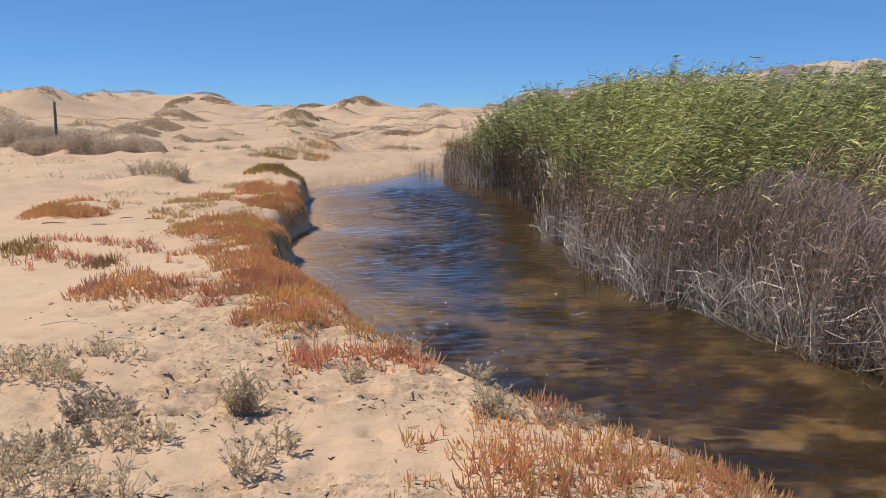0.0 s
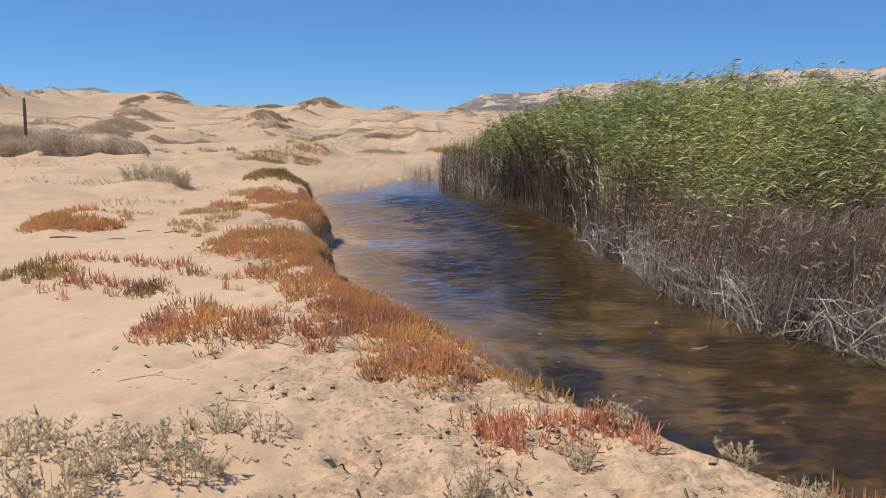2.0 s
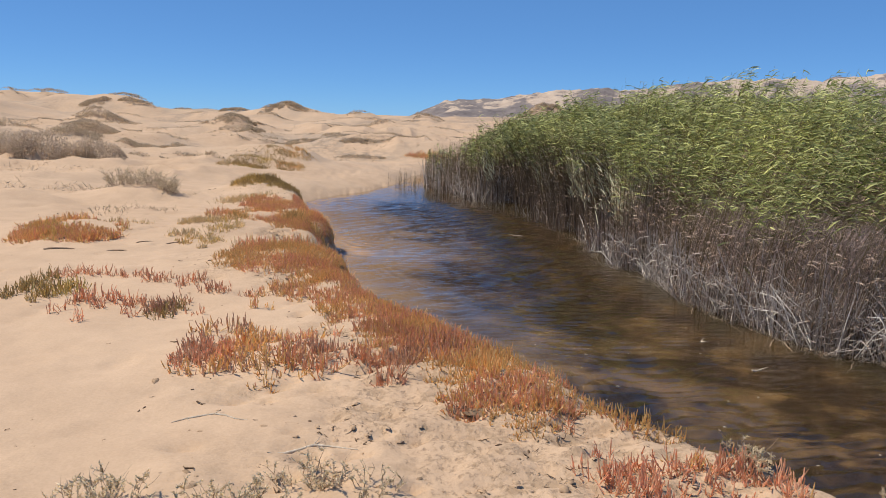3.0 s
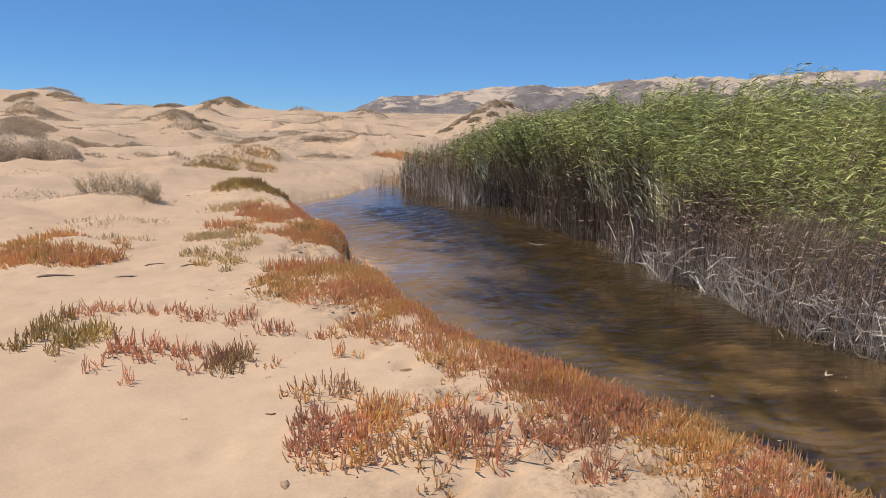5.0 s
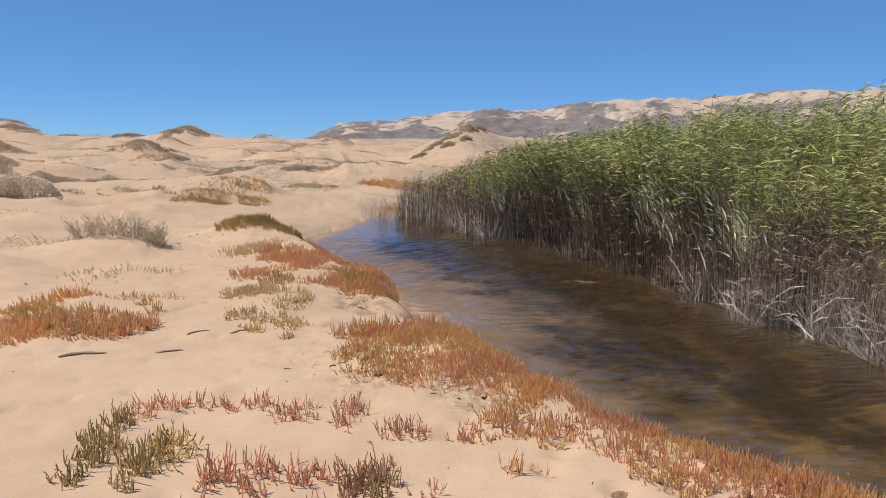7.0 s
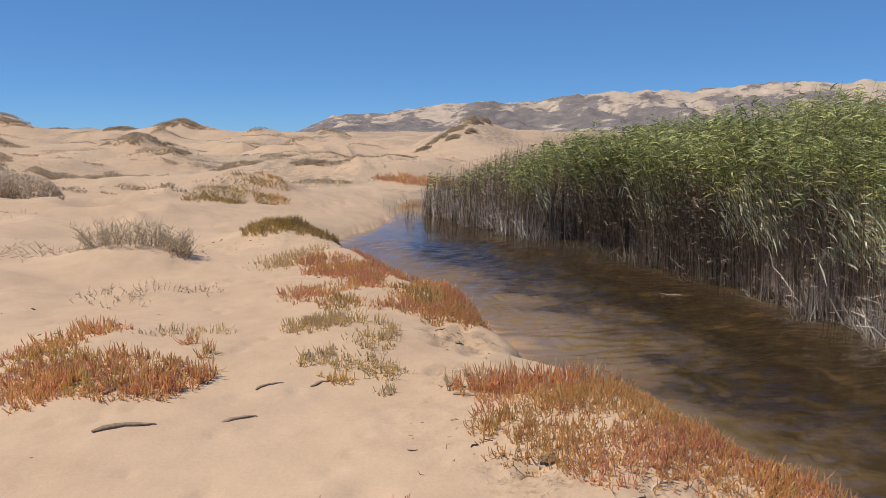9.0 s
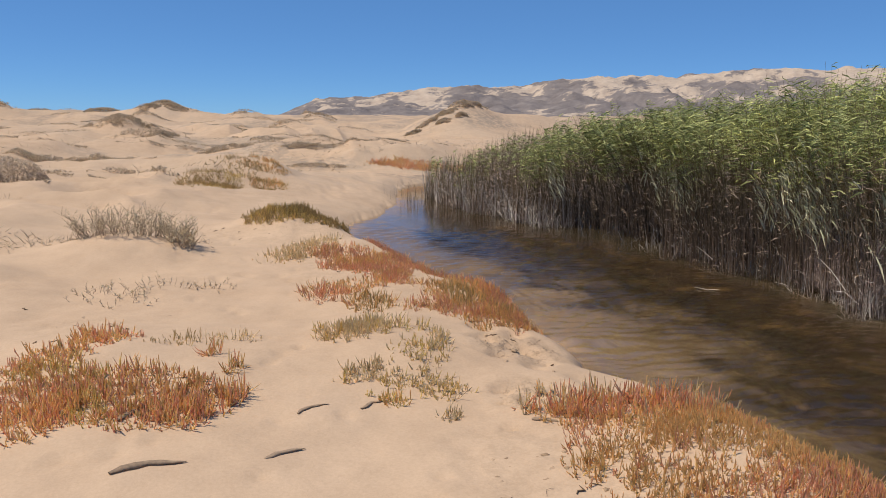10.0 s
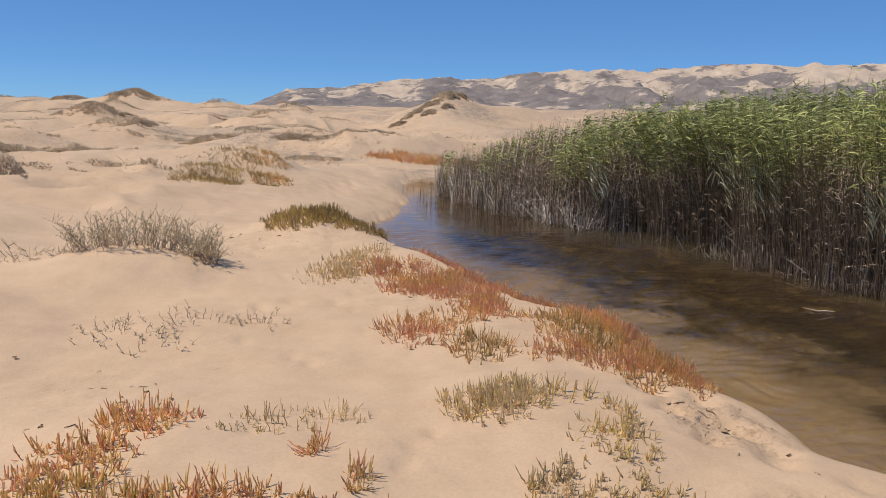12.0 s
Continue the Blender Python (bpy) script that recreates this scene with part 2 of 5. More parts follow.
WORT_RED = plant_material("glasswort_red", (0.87, 0.50, 0.32), (0.98, 0.72, 0.51), (0.80, 0.46, 0.33), 0.6, 0.12, 0.6)
WORT_RUST = plant_material("glasswort_rust", (0.91, 0.62, 0.30), (1.0, 0.85, 0.47), (0.88, 0.58, 0.31), 0.6, 0.12, 0.6)
WORT_MAUVE = plant_material("glasswort_mauve", (0.78, 0.50, 0.34), (0.92, 0.66, 0.46), (0.48, 0.285, 0.23), 0.6, 0.12, 0.5)
WORT_GREEN = plant_material("glasswort_green", (0.72, 0.58, 0.20), (0.95, 0.81, 0.37), (0.84, 0.62, 0.29), 0.6, 0.12, 0.5)
WORT_PALE = plant_material("glasswort_pale", (0.88, 0.745, 0.50), (1.0, 0.89, 0.65), (0.76, 0.62, 0.435), 0.6, 0.12, 0.65)
WORT_OLIVE = plant_material("glasswort_olive", (0.54, 0.42, 0.19), (0.78, 0.62, 0.32), (0.56, 0.41, 0.22), 0.6, 0.12, 0.5)
REED_PALE = plant_material("reed_leaf_pale", (0.45, 0.46, 0.27), (0.92, 0.89, 0.68), (0.90, 0.86, 0.66), 0.5, 0.3, 0.2)
THICKET = plant_material("thicket_leaf", (0.42, 0.335, 0.25), (0.76, 0.64, 0.50), (0.74, 0.61, 0.47), 0.85, 0.2, 0.35)
TWIG = plant_material("dry_twig", (0.26, 0.195, 0.14), (0.48, 0.38, 0.28), (0.48, 0.38, 0.28), 0.85)
LEAF_GREY = plant_material("saltbush_leaf", (0.46, 0.37, 0.23), (0.96, 0.85, 0.63), (0.90, 0.78, 0.57), 0.75, 0.2, 0.45)
LEAF_PURPLE = plant_material("saltbush_leaf_purple", (0.30, 0.245, 0.19), (0.70, 0.60, 0.48), (0.66, 0.56, 0.45), 0.75, 0.25, 0.4)
SCRUB = plant_material("dune_scrub_leaf", (0.38, 0.30, 0.215), (0.70, 0.585, 0.44), (0.66, 0.54, 0.40), 0.85, 0.2, 0.5)
POST_WOOD = wood_material("weathered_post", (0.13, 0.10, 0.078), (0.32, 0.26, 0.20))

# ---------- the lie of the land ----------
BANK_Y = [-8, 0, 2.5, 3.5, 4.0, 4.4, 5.3, 5.9, 6.4, 7.0, 7.5, 8.1, 8.7, 9.4, 10.2, 11.2, 12.2, 13.0, 13.6, 14.4, 15.7, 17.0, 18.5, 20.0, 21.0, 22.0, 23.0, 24.5, 26.0, 28.0, 30.0, 31.5, 32.6, 33.4, 34.2, 36.0]
BANK_X = [7, 4.0, 2.55, 1.75, 1.33, 0.95, 0.22, -0.25, -0.5, -0.75, -0.95, -1.25, -1.6, -1.9, -2.05, -2.15, -2.5, -2.52, -2.52, -2.45, -2.85, -3.0, -3.25, -3.45, -3.45, -3.2, -2.7, -1.85, -1.35, -0.8, -0.35, 0.2, 1.4, 4.0, 12.0, 60.0]
REED_Y = [-8, 2, 4.5, 6.5, 7.3, 8.5, 9.5, 11.2, 12.6, 15, 17.8, 20, 22.3, 25, 28, 30, 33]
REED_X = [9, 5.6, 4.6, 3.7, 3.3, 2.6, 2.2, 1.85, 1.8, 1.9, 1.9, 1.5, 0.7, 0.05, 0.1, 1.2, 3.5]
# mounds of sand under the plants: x, y, half widths, height
MOUNDS = [
    (-5.7, 12.5, 0.85, 1.0, 0.16), (-6.2, 16.9, 0.8, 0.6, 0.27), (-4.2, 19.3, 0.7, 0.7, 0.28), (-3.95, 12.7, 0.6, 0.75, 0.12),
    (-3.6, 16.9, 0.7, 0.9, 0.10), (-3.45, 14.5, 0.8, 0.9, 0.10), (-2.85, 10.4, 0.7, 0.75, 0.14), (-2.4, 7.0, 0.8, 0.4, 0.06),
    (-1.0, 6.3, 0.5, 0.5, 0.06), (-4.9, 28.0, 1.7, 1.4, 0.30), (-5.9, 14.9, 0.7, 0.4, 0.06), (-10.8, 24.4, 3.0, 1.6, 0.25),
    (-1.6, 4.0, 0.5, 0.4, 0.05), (1.0, 36.5, 3.0, 1.2, 0.25), (-8.0, 29, 3, 2, 0.16), (-9, 18, 2.2, 1.5, 0.18),
]
# dunes: x, y, half widths, height
DUNES = [
    (-12.1, 62, 2.2, 2.2, 1.0), (-5.4, 60, 2.8, 2.4, 1.05), (-22, 64, 3.4, 3.0, 1.3), (-17, 48, 2.4, 2.2, 0.8), (-9, 45, 2.4, 2.0, 0.6),
    (-36, 112, 15, 9, 2.7), (-24, 140, 8, 6, 1.0), (-14.5, 128, 5.5, 5, 2.1), (-4, 135, 5, 5, 1.2), (-47, 90, 9, 9, 2.9), (-46, 100, 5, 8, 1.0),
    (-22, 38, 6, 4, 1.3), (13.2, 71, 4.2, 5, 2.4), (20, 73, 7, 6, 1.9), (10.5, 67, 3.5, 3, 0.8), (-55, 130, 16, 12, 2.2), (-70, 95, 14, 12, 3.0),
    (-29, 45, 5, 4, 1.0), (2.0, 37.5, 3.0, 1.3, 0.35), (-7, 37, 2.4, 1.6, 0.2), (-12.5, 34, 2.4, 1.6, 0.3), (2, 75, 3, 3, 0.7),
]
# small steep hummocks that sand has piled up round plants
hum = np.random.default_rng(77)
NEBKHAS = []
for _ in range(150):
    ny = 24 + 120 * hum.random() ** 1.5
    nx = hum.uniform(-0.62, 0.12) * ny - 2
    nr = hum.uniform(0.8, 1.5) + 0.016 * ny
    if nx < -7 - 6 * (ny < 32) or ny > 38:
        NEBKHAS.append((nx, ny, nr * hum.uniform(0.9, 1.6), nr, hum.uniform(0.22, 0.42) * nr * (0.42 if ny < 45 else 0.55)))
# old footprints and scrapes, half filled by the wind
PRINTS = [(hum.uniform(-7.5, 0.5), 3 + 20 * hum.random() ** 1.2, hum.uniform(0.05, 0.13), hum.uniform(0.012, 0.03)) for _ in range(130)]
PRINTS += [(hum.uniform(-10.5, -6.8), hum.uniform(14.5, 24), hum.uniform(0.05, 0.12), hum.uniform(0.02, 0.05)) for _ in range(90)]
PRINTS += [(-3.0 + 0.115 * k + 0.16 * math.sin(k * 2.6), 25.2 + 0.36 * k, 0.11, 0.035) for k in range(20)]
PRINTS += [(hum.uniform(-7.5, -3.8), hum.uniform(9.5, 18), hum.uniform(0.025, 0.06), hum.uniform(0.012, 0.03)) for _ in range(110)]
PRINTS += [(-3.15 + 0.16 * math.sin(k * 2.3), 12.0 + 0.13 * k, 0.075, 0.045) for k in range(9)]
PRINTS += [(-2.2 + 0.3 * math.sin(k * 2.1) - 0.12 * k, 8.0 + 0.2 * k, 0.08, 0.035) for k in range(9)]
# steep little pits and heel marks in the broken bank
PITS = [(hum.uniform(-2.9, 0.9), hum.uniform(3.5, 7.6), hum.uniform(0.022, 0.06), hum.uniform(0.025, 0.07)) for _ in range(170)]
PITS += [(-3.55 + 0.25 * hum.normal(), 11.4 + 0.25 * hum.normal(), hum.uniform(0.025, 0.05), hum.uniform(0.03, 0.06)) for _ in range(14)]
PITS += [(-2.6 + 0.5 * hum.normal(), 7.7 + 0.35 * hum.normal(), hum.uniform(0.02, 0.045), hum.uniform(0.02, 0.05)) for _ in range(30)]
BURROWS = [(-2.47, 8.07, 0.055), (-1.55, 6.45, 0.06), (-3.42, 10.0, 0.055), (-2.1, 7.55, 0.05), (-0.95, 5.75, 0.055), (-3.4, 11.45, 0.05)]


def bumps(x, y, rows, power):
    """Sum of smooth humps (x, y, half widths, height) near the given places."""
    z = np.zeros(np.shape(x))
    for hx, hy, rx, ry, h in rows:
        near = (np.abs(x - hx) < 3 * rx) & (np.abs(y - hy) < 3 * ry)
        if near.any():
            q = ((x[near] - hx) / rx) ** 2 + ((y[near] - hy) / ry) ** 2
            z[near] += np.where(q < 9, h * np.exp(-np.minimum(q, 9) ** power), 0)
    return z


# crumbled edges and tracks: x, y, half width
SCUFFS = [(-3.1, 12.45, 0.35), (-3.35, 11.5, 0.25), (-2.3, 7.5, 0.25), (-3.4, 9.95, 0.3), (-2.75, 9.55, 0.3), (-1.5, 6.4, 0.4), (-0.7, 5.9, 0.35), (-1.45, 5.85, 0.3), (-1.1, 5.6, 0.25), (-1.75, 6.05, 0.25)]


def trodden(x, y):
    """Where the sand is broken by feet and water: 0 to 1."""
    t = smooth(9.2, 6.0, y) * smooth(-3.3, -1.4, x + 0.25 * (y - 5))
    spots = smooth(0.60, 0.72, vn(x * 0.8, y * 0.65, 12))
    scuff = bumps(x, y, [(a, b, r, r, 0.9) for a, b, r in SCUFFS], 1.5)
    return np.clip(scuff + t * (0.35 + 0.65 * smooth(0.3, 0.6, vn(x * 1.7, y * 1.9, 13))) + 0.30 * spots * smooth(40, 20, y), 0, 1)


def hummocks(x, y):
    wx, wy = x + 5 * vn(x / 13, y / 13, 28), y + 5 * vn(x / 13, y / 13, 29)
    big = (1 - np.abs(2 * vn(wx / 22, wy / 15, 21) - 1)) ** 1.7
    small = smooth(0.42, 0.92, vn(wx / 5.6, wy / 4.6, 25))
    tiny = (1 - np.abs(2 * vn(wx / 3.3, wy / 2.6, 26) - 1)) ** 2
    return big, small, tiny


def ground_z(x, y):
    x, y = np.atleast_1d(np.asarray(x, float)), np.atleast_1d(np.asarray(y, float))
    xl, xr = np.interp(y, BANK_Y, BANK_X), np.interp(y, REED_Y, REED_X)
    slope = (np.interp(y + 0.3, BANK_Y, BANK_X) - np.interp(y - 0.3, BANK_Y, BANK_X)) / 0.6
    wob = (vn(x * 2.3, y * 2.3, 3) - 0.5) * 0.16 * np.clip(1.5 - abs(slope) * 0.3, 0, 1) + (vn(x * 7, y * 7, 4) - 0.5) * 0.05
    s = (xl - x) / np.sqrt(1 + slope ** 2) + wob
    w = np.interp(y, [0, 7, 10, 19, 21.5, 33, 40], [0.13, 0.10, 0.10, 0.12, 1.2, 1.2, 1.0])
    top = np.interp(y, [0, 6, 12, 20, 26, 40, 80], [0.60, 0.58, 0.53, 0.50, 0.46, 0.46, 0.46])
    ledge = np.interp(y, [21, 24, 32, 34], [0, 0.11, 0.11, 0])
    land = top * ((1 - ledge) * (1 - np.exp(-np.clip(s, 0, None) / w)) + ledge * (1 - np.exp(-np.clip(s, 0, None) / 0.05)))
    sr = x - xr
    dl, dr = np.clip(-s, 0, None), np.clip(-sr, 0, None)
    shelf = np.interp(y, [0, 6, 7.8, 9.5, 12.5, 15, 18, 21, 24, 30], [0.45, 0.5, 1.0, 2.0, 1.95, 2.7, 2.9, 2.4, 1.3, 0.8])
    shelf = shelf * (0.62 + 0.76 * fbm(x * 0.9, y * 0.7, 18))
    bed = -0.48 * (1 - np.exp(-(dl / shelf) ** 2.2)) * (0.25 + 0.75 * (1 - np.exp(-dr / 0.4))) - 0.02
    right = -0.14 + 0.22 * smooth(0, 2.5, sr) + 0.9 * smooth(8, 30, sr)
    # sand ripples on the shallow shelf
    warp = 0.5 * vn(x * 1.3, y * 1.3, 19)
    bed = bed + 0.014 * np.sin((0.75 * x + 0.66 * y + 1.6 * warp) * 46) * smooth(0.10, 0.35, dl) * smooth(-0.45, -0.25, bed) * smooth(20, 17, y)
    z = np.where(s > 0, land, np.where(sr > 0, right, bed))
    dry = np.where(s > 0, smooth(0.02, 0.5, s), 0)
    # gentle swells, trampled and pitted sand, wind ripples
    z = z + dry * ((fbm(x * 0.5, y * 0.5, 5) - 0.5) * 0.14 + (fbm(x * 2.2, y * 2.2, 6) - 0.5) * 0.05)
    z = z + dry * trodden(x, y) * ((np.minimum(fbm(x * 4, y * 5, 8), 0.56) - 0.5) * 0.12 + (np.minimum(vn(x * 7, y * 8, 9), 0.55) - 0.5) * 0.07)
    for mx, my, rx, ry, h in MOUNDS:
        q = ((x - mx) / rx) ** 2 + ((y - my) / ry) ** 2
        z = z + np.where(q < 12, h * np.exp(-q * 0.9), 0) * smooth(0.0, 0.2, s)
    for bx, by, r in BURROWS:
        q = ((x - bx) ** 2 + (y - by) ** 2) / r ** 2
        z = z - np.where(q < 20, 0.05 * np.exp(-q * q * 0.35), 0)
    z = z - bumps(x, y, [(px, py, pr, pr * 1.3, pd) for px, py, pr, pd in PRINTS], 1.6) * np.where(s > 0.3, 1, 0)
    z = z - bumps(x, y, [(px, py, pr * 1.5, pr, pd) for px, py, pr, pd in PITS], 2.0) * smooth(0.05, 0.4, trodden(x, y)) * np.where(s > 0.1, 1, 0)
    # crusts that break off in low ledges
    step = fbm(x * 1.5, y * 2.8, 40, 4) * 7
    part_step = step - np.floor(step)
    z = z + dry * smooth(0.15, 0.6, trodden(x, y)) * 0.030 * (smooth(0.90, 1.0, part_step) - part_step)
    # broken, lumpy ground between the creek and the dunes
    rough = np.maximum(smooth(17, 24, y), 0.7 * smooth(-6.3, -8, x) * smooth(11, 14, y)) * smooth(75, 45, y) * smooth(0.38, 0.6, vn(x / 4.5, y / 3.5, 35)) * np.where(s > 0, smooth(1.5, 4, s), 0)
    z = z + rough * ((1 - np.abs(2 * vn(x / 1.5, y / 1.1, 36) - 1)) ** 1.5 * 0.27 + fbm(x / 0.6, y / 0.5, 37) * 0.15)
    z = z + bumps(x, y, NEBKHAS, 1.2) * (0.75 + 0.5 * vn(x / 1.3, y / 1.3, 38)) * np.where(s > 0, smooth(1.0, 3.0, s), 0)
    # the dune country
    r = np.hypot(x, y)
    far = smooth(26, 62, y) + smooth(7, 22, -x) * smooth(14, 30, y)
    far = np.clip(far, 0, 1) * np.where(s > 0, smooth(2, 10, s), 1) * smooth(1500, 300, r)
    big, small, tiny = hummocks(x, y)
    z = z + far * (big * (0.15 + 0.6 * smooth(-14, -30, x) * smooth(80, 50, y) + 1.25 * smooth(72, 135, r)) + small * (0.10 + 0.25 * smooth(30, 65, r) + 0.4 * smooth(70, 120, r)) + tiny * 0.16 - 0.35 + 0.1 * smooth(80, 140, r))
    for dx, dy, rx, ry, h in DUNES:
        u, v = (x - dx) / rx, (y - dy) / ry
        q = u * u + v * v + 0.25 * np.sin(u * 2.1 + dy) * v
        z = z + np.where(q < 16, 1.08 * h * np.exp(-1.25 * (np.clip(q, 0, None) + 0.012) ** 0.78), 0) * (0.8 + 0.4 * vn(x / 3, y / 3, 33))
    return z


def graded(a, b, step, lo, hi, grow_lo, grow_hi):
    mid = np.arange(a, b + step / 2, step)
    up, down = [b], [a]
    while up[-1] < hi:
        up.append(up[-1] + step + grow_hi * (up[-1] - b))
    while down[-1] > lo:
        down.append(down[-1] - step - grow_lo * (a - down[-1]))
    return np.concatenate([down[:0:-1], mid, up[1:]])


def build_ground():
    xs = graded(-5.5, 1.8, 0.040, -3500, 3500, 0.05, 0.10)
    ys = graded(2.8, 13.5, 0.040, -3500, 4500, 0.15, 0.0215)
    X, Y = np.meshgrid(xs, ys)
    Z = ground_z(X, Y)
    n, k = X.shape
    idx = np.arange(n * k).reshape(n, k)
    q = np.stack([idx[:-1, :-1], idx[:-1, 1:], idx[1:, 1:], idx[1:, :-1]], -1).reshape(-1, 4)
    sr = X - np.interp(Y, REED_Y, REED_X)
    # Where the peat and its painted shade lie, from just before the reed edge.
    mud_and_shade = smooth(-0.5, 0.0, sr + (vn(X * 2.2, Y * 2.2, 14) - 0.5) * 0.5) * smooth(12, 9, sr) * smooth(31.5, 30, Y)
    # plant cover on the crests and in the flats of the dune country
    big, small, tiny = hummocks(X, Y)
    ragged = fbm(X / 2.2, Y / 1.6, 15, 4)
    crest = smooth(0.78, 0.95, big) * smooth(55, 85, Y) + 0.95 * smooth(0.45, 0.8, small) * smooth(0.5, 0.44, vn(X / 7, Y / 9, 16)) * smooth(30, 45, Y)
    flats = smooth(0.35, 0.0, small) * smooth(0.45, 0.55, vn(X / 11, Y / 7, 17)) * smooth(17, 27, Y) * 1.0
    flats = flats + 0.8 * smooth(60, 95, Y) * smooth(-0.04, 0.06, X / np.maximum(Y, 1)) * smooth(450, 250, Y)
    scrub = np.clip(crest * smooth(0.42, 0.55, ragged) + flats * smooth(0.40, 0.62, ragged), 0, 1)
    me = mesh_from("ground", np.stack([X, Y, Z], -1).reshape(-1, 3), q, material=SAND, trodden=trodden(X, Y).ravel(), mud_and_shade=mud_and_shade.ravel(), scrub=scrub.ravel())
    return tagged(new("ground", me), "pale wind-blown dune sand with trampled banks", "ground", kind="structure")


def build_water():
    xs = graded(-4.0, 4.4, 0.07, -12, 60, 0.4, 0.4)
    ys = graded(3.0, 33.5, 0.028, -12, 60, 0.4, 0.4)
    X, Y = np.meshgrid(xs, ys)
    # wind ripples run up the reach; the bend lies sheltered
    ruffled = (0.12 + smooth(23.5, 18, Y)) * (0.35 + 0.65 * smooth(0.3, 0.62, fbm(X * 0.7, Y * 0.5, 81))) * smooth(-0.2, 1.2, np.interp(Y, REED_Y, REED_X) - X)
    wx, wy = X + 0.5 * vn(X * 1.1, Y * 1.1, 82), Y + 0.5 * vn(X * 1.9, Y * 1.1, 83) + 0.12 * vn(X * 5, Y * 3, 86)
    Z = 0.0042 * np.sin(wy * 34 + wx * 5) + 0.0036 * np.sin(wy * 47 - wx * 9 + 1.3) + 0.0075 * (vn(wx * 4.5, wy * 13, 84) - 0.5) + 0.005 * (vn(wx * 9, wy * 24, 85) - 0.5)
    Z = Z * ruffled * 2.0
    n, k = X.shape
    idx = np.arange(n * k).reshape(n, k)
    q = np.stack([idx[:-1, :-1], idx[:-1, 1:], idx[1:, 1:], idx[1:, :-1]], -1).reshape(-1, 4)
    me = mesh_from("water", np.stack([X, Y, Z], -1).reshape(-1, 3), q, material=WATER)
    ob = tagged(new("water", me), "shallow clear brown creek water with fine ripples", "water", kind="structure")
    ob.visible_shadow = False
    return ob


HILL_BEARING = [2.5, 5.4, 7.1, 9.5, 11.6, 15.3, 19.8, 21.8, 24.7, 29.9, 33.8, 38.2, 46.6, 60, 85]
HILL_TOP = [0, 17, 20, 21.5, 29, 35, 35, 41, 44.5, 45.5, 52, 52, 55, 55, 20]


def build_hills():
    b = np.radians(np.linspace(2.0, 85, 420))
    t = np.linspace(0, 1.5, 70)
    B, T = np.meshgrid(b, t)
    deg = np.degrees(B)
    crest = np.interp(deg, HILL_BEARING, HILL_TOP)
    R = 560 + 340 * T
    x, y = R * np.sin(B), R * np.cos(B)
    spur = np.abs(fbm(x / 75, y / 130, 41, 4) - 0.5) * 2
    rise = np.where(T < 1, smooth(0, 1, T) ** 0.8, 1.0)
    z = crest * rise * (1 - 0.72 * (1 - spur) ** 1.4 * np.clip(4 * T * (1 - T), 0, 1)) + (fbm(x / 22, y / 22, 45, 5) - 0.5) * 14 * np.clip(T * 3, 0, 1) * smooth(2.5, 6, deg)
    z = z - 2.0 * (T < 0.03)
    n, k = x.shape
    idx = np.arange(n * k).reshape(n, k)
    q = np.stack([idx[:-1, :-1], idx[:-1, 1:], idx[1:, 1:], idx[1:, :-1]], -1).reshape(-1, 4)[:, ::-1]
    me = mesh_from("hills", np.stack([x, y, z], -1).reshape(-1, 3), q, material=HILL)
    tagged(new("hills", me), "distant sandy ridge with haze-grey scrub on its slopes", "hills", kind="structure")


build_ground()
build_water()
build_hills()

# ---------- reeds ----------
WIND = np.array([0.93, -0.25, 0.0])


CAVE = (19.5, 21.5)


def reed_height(y):
    return np.interp(y, [0, 8, 12, 16, 19, 21, 23, 26, 28, 31], [2.35, 2.38, 2.62, 2.88, 2.65, 2.4, 2.15, 1.8, 1.45, 1.1])


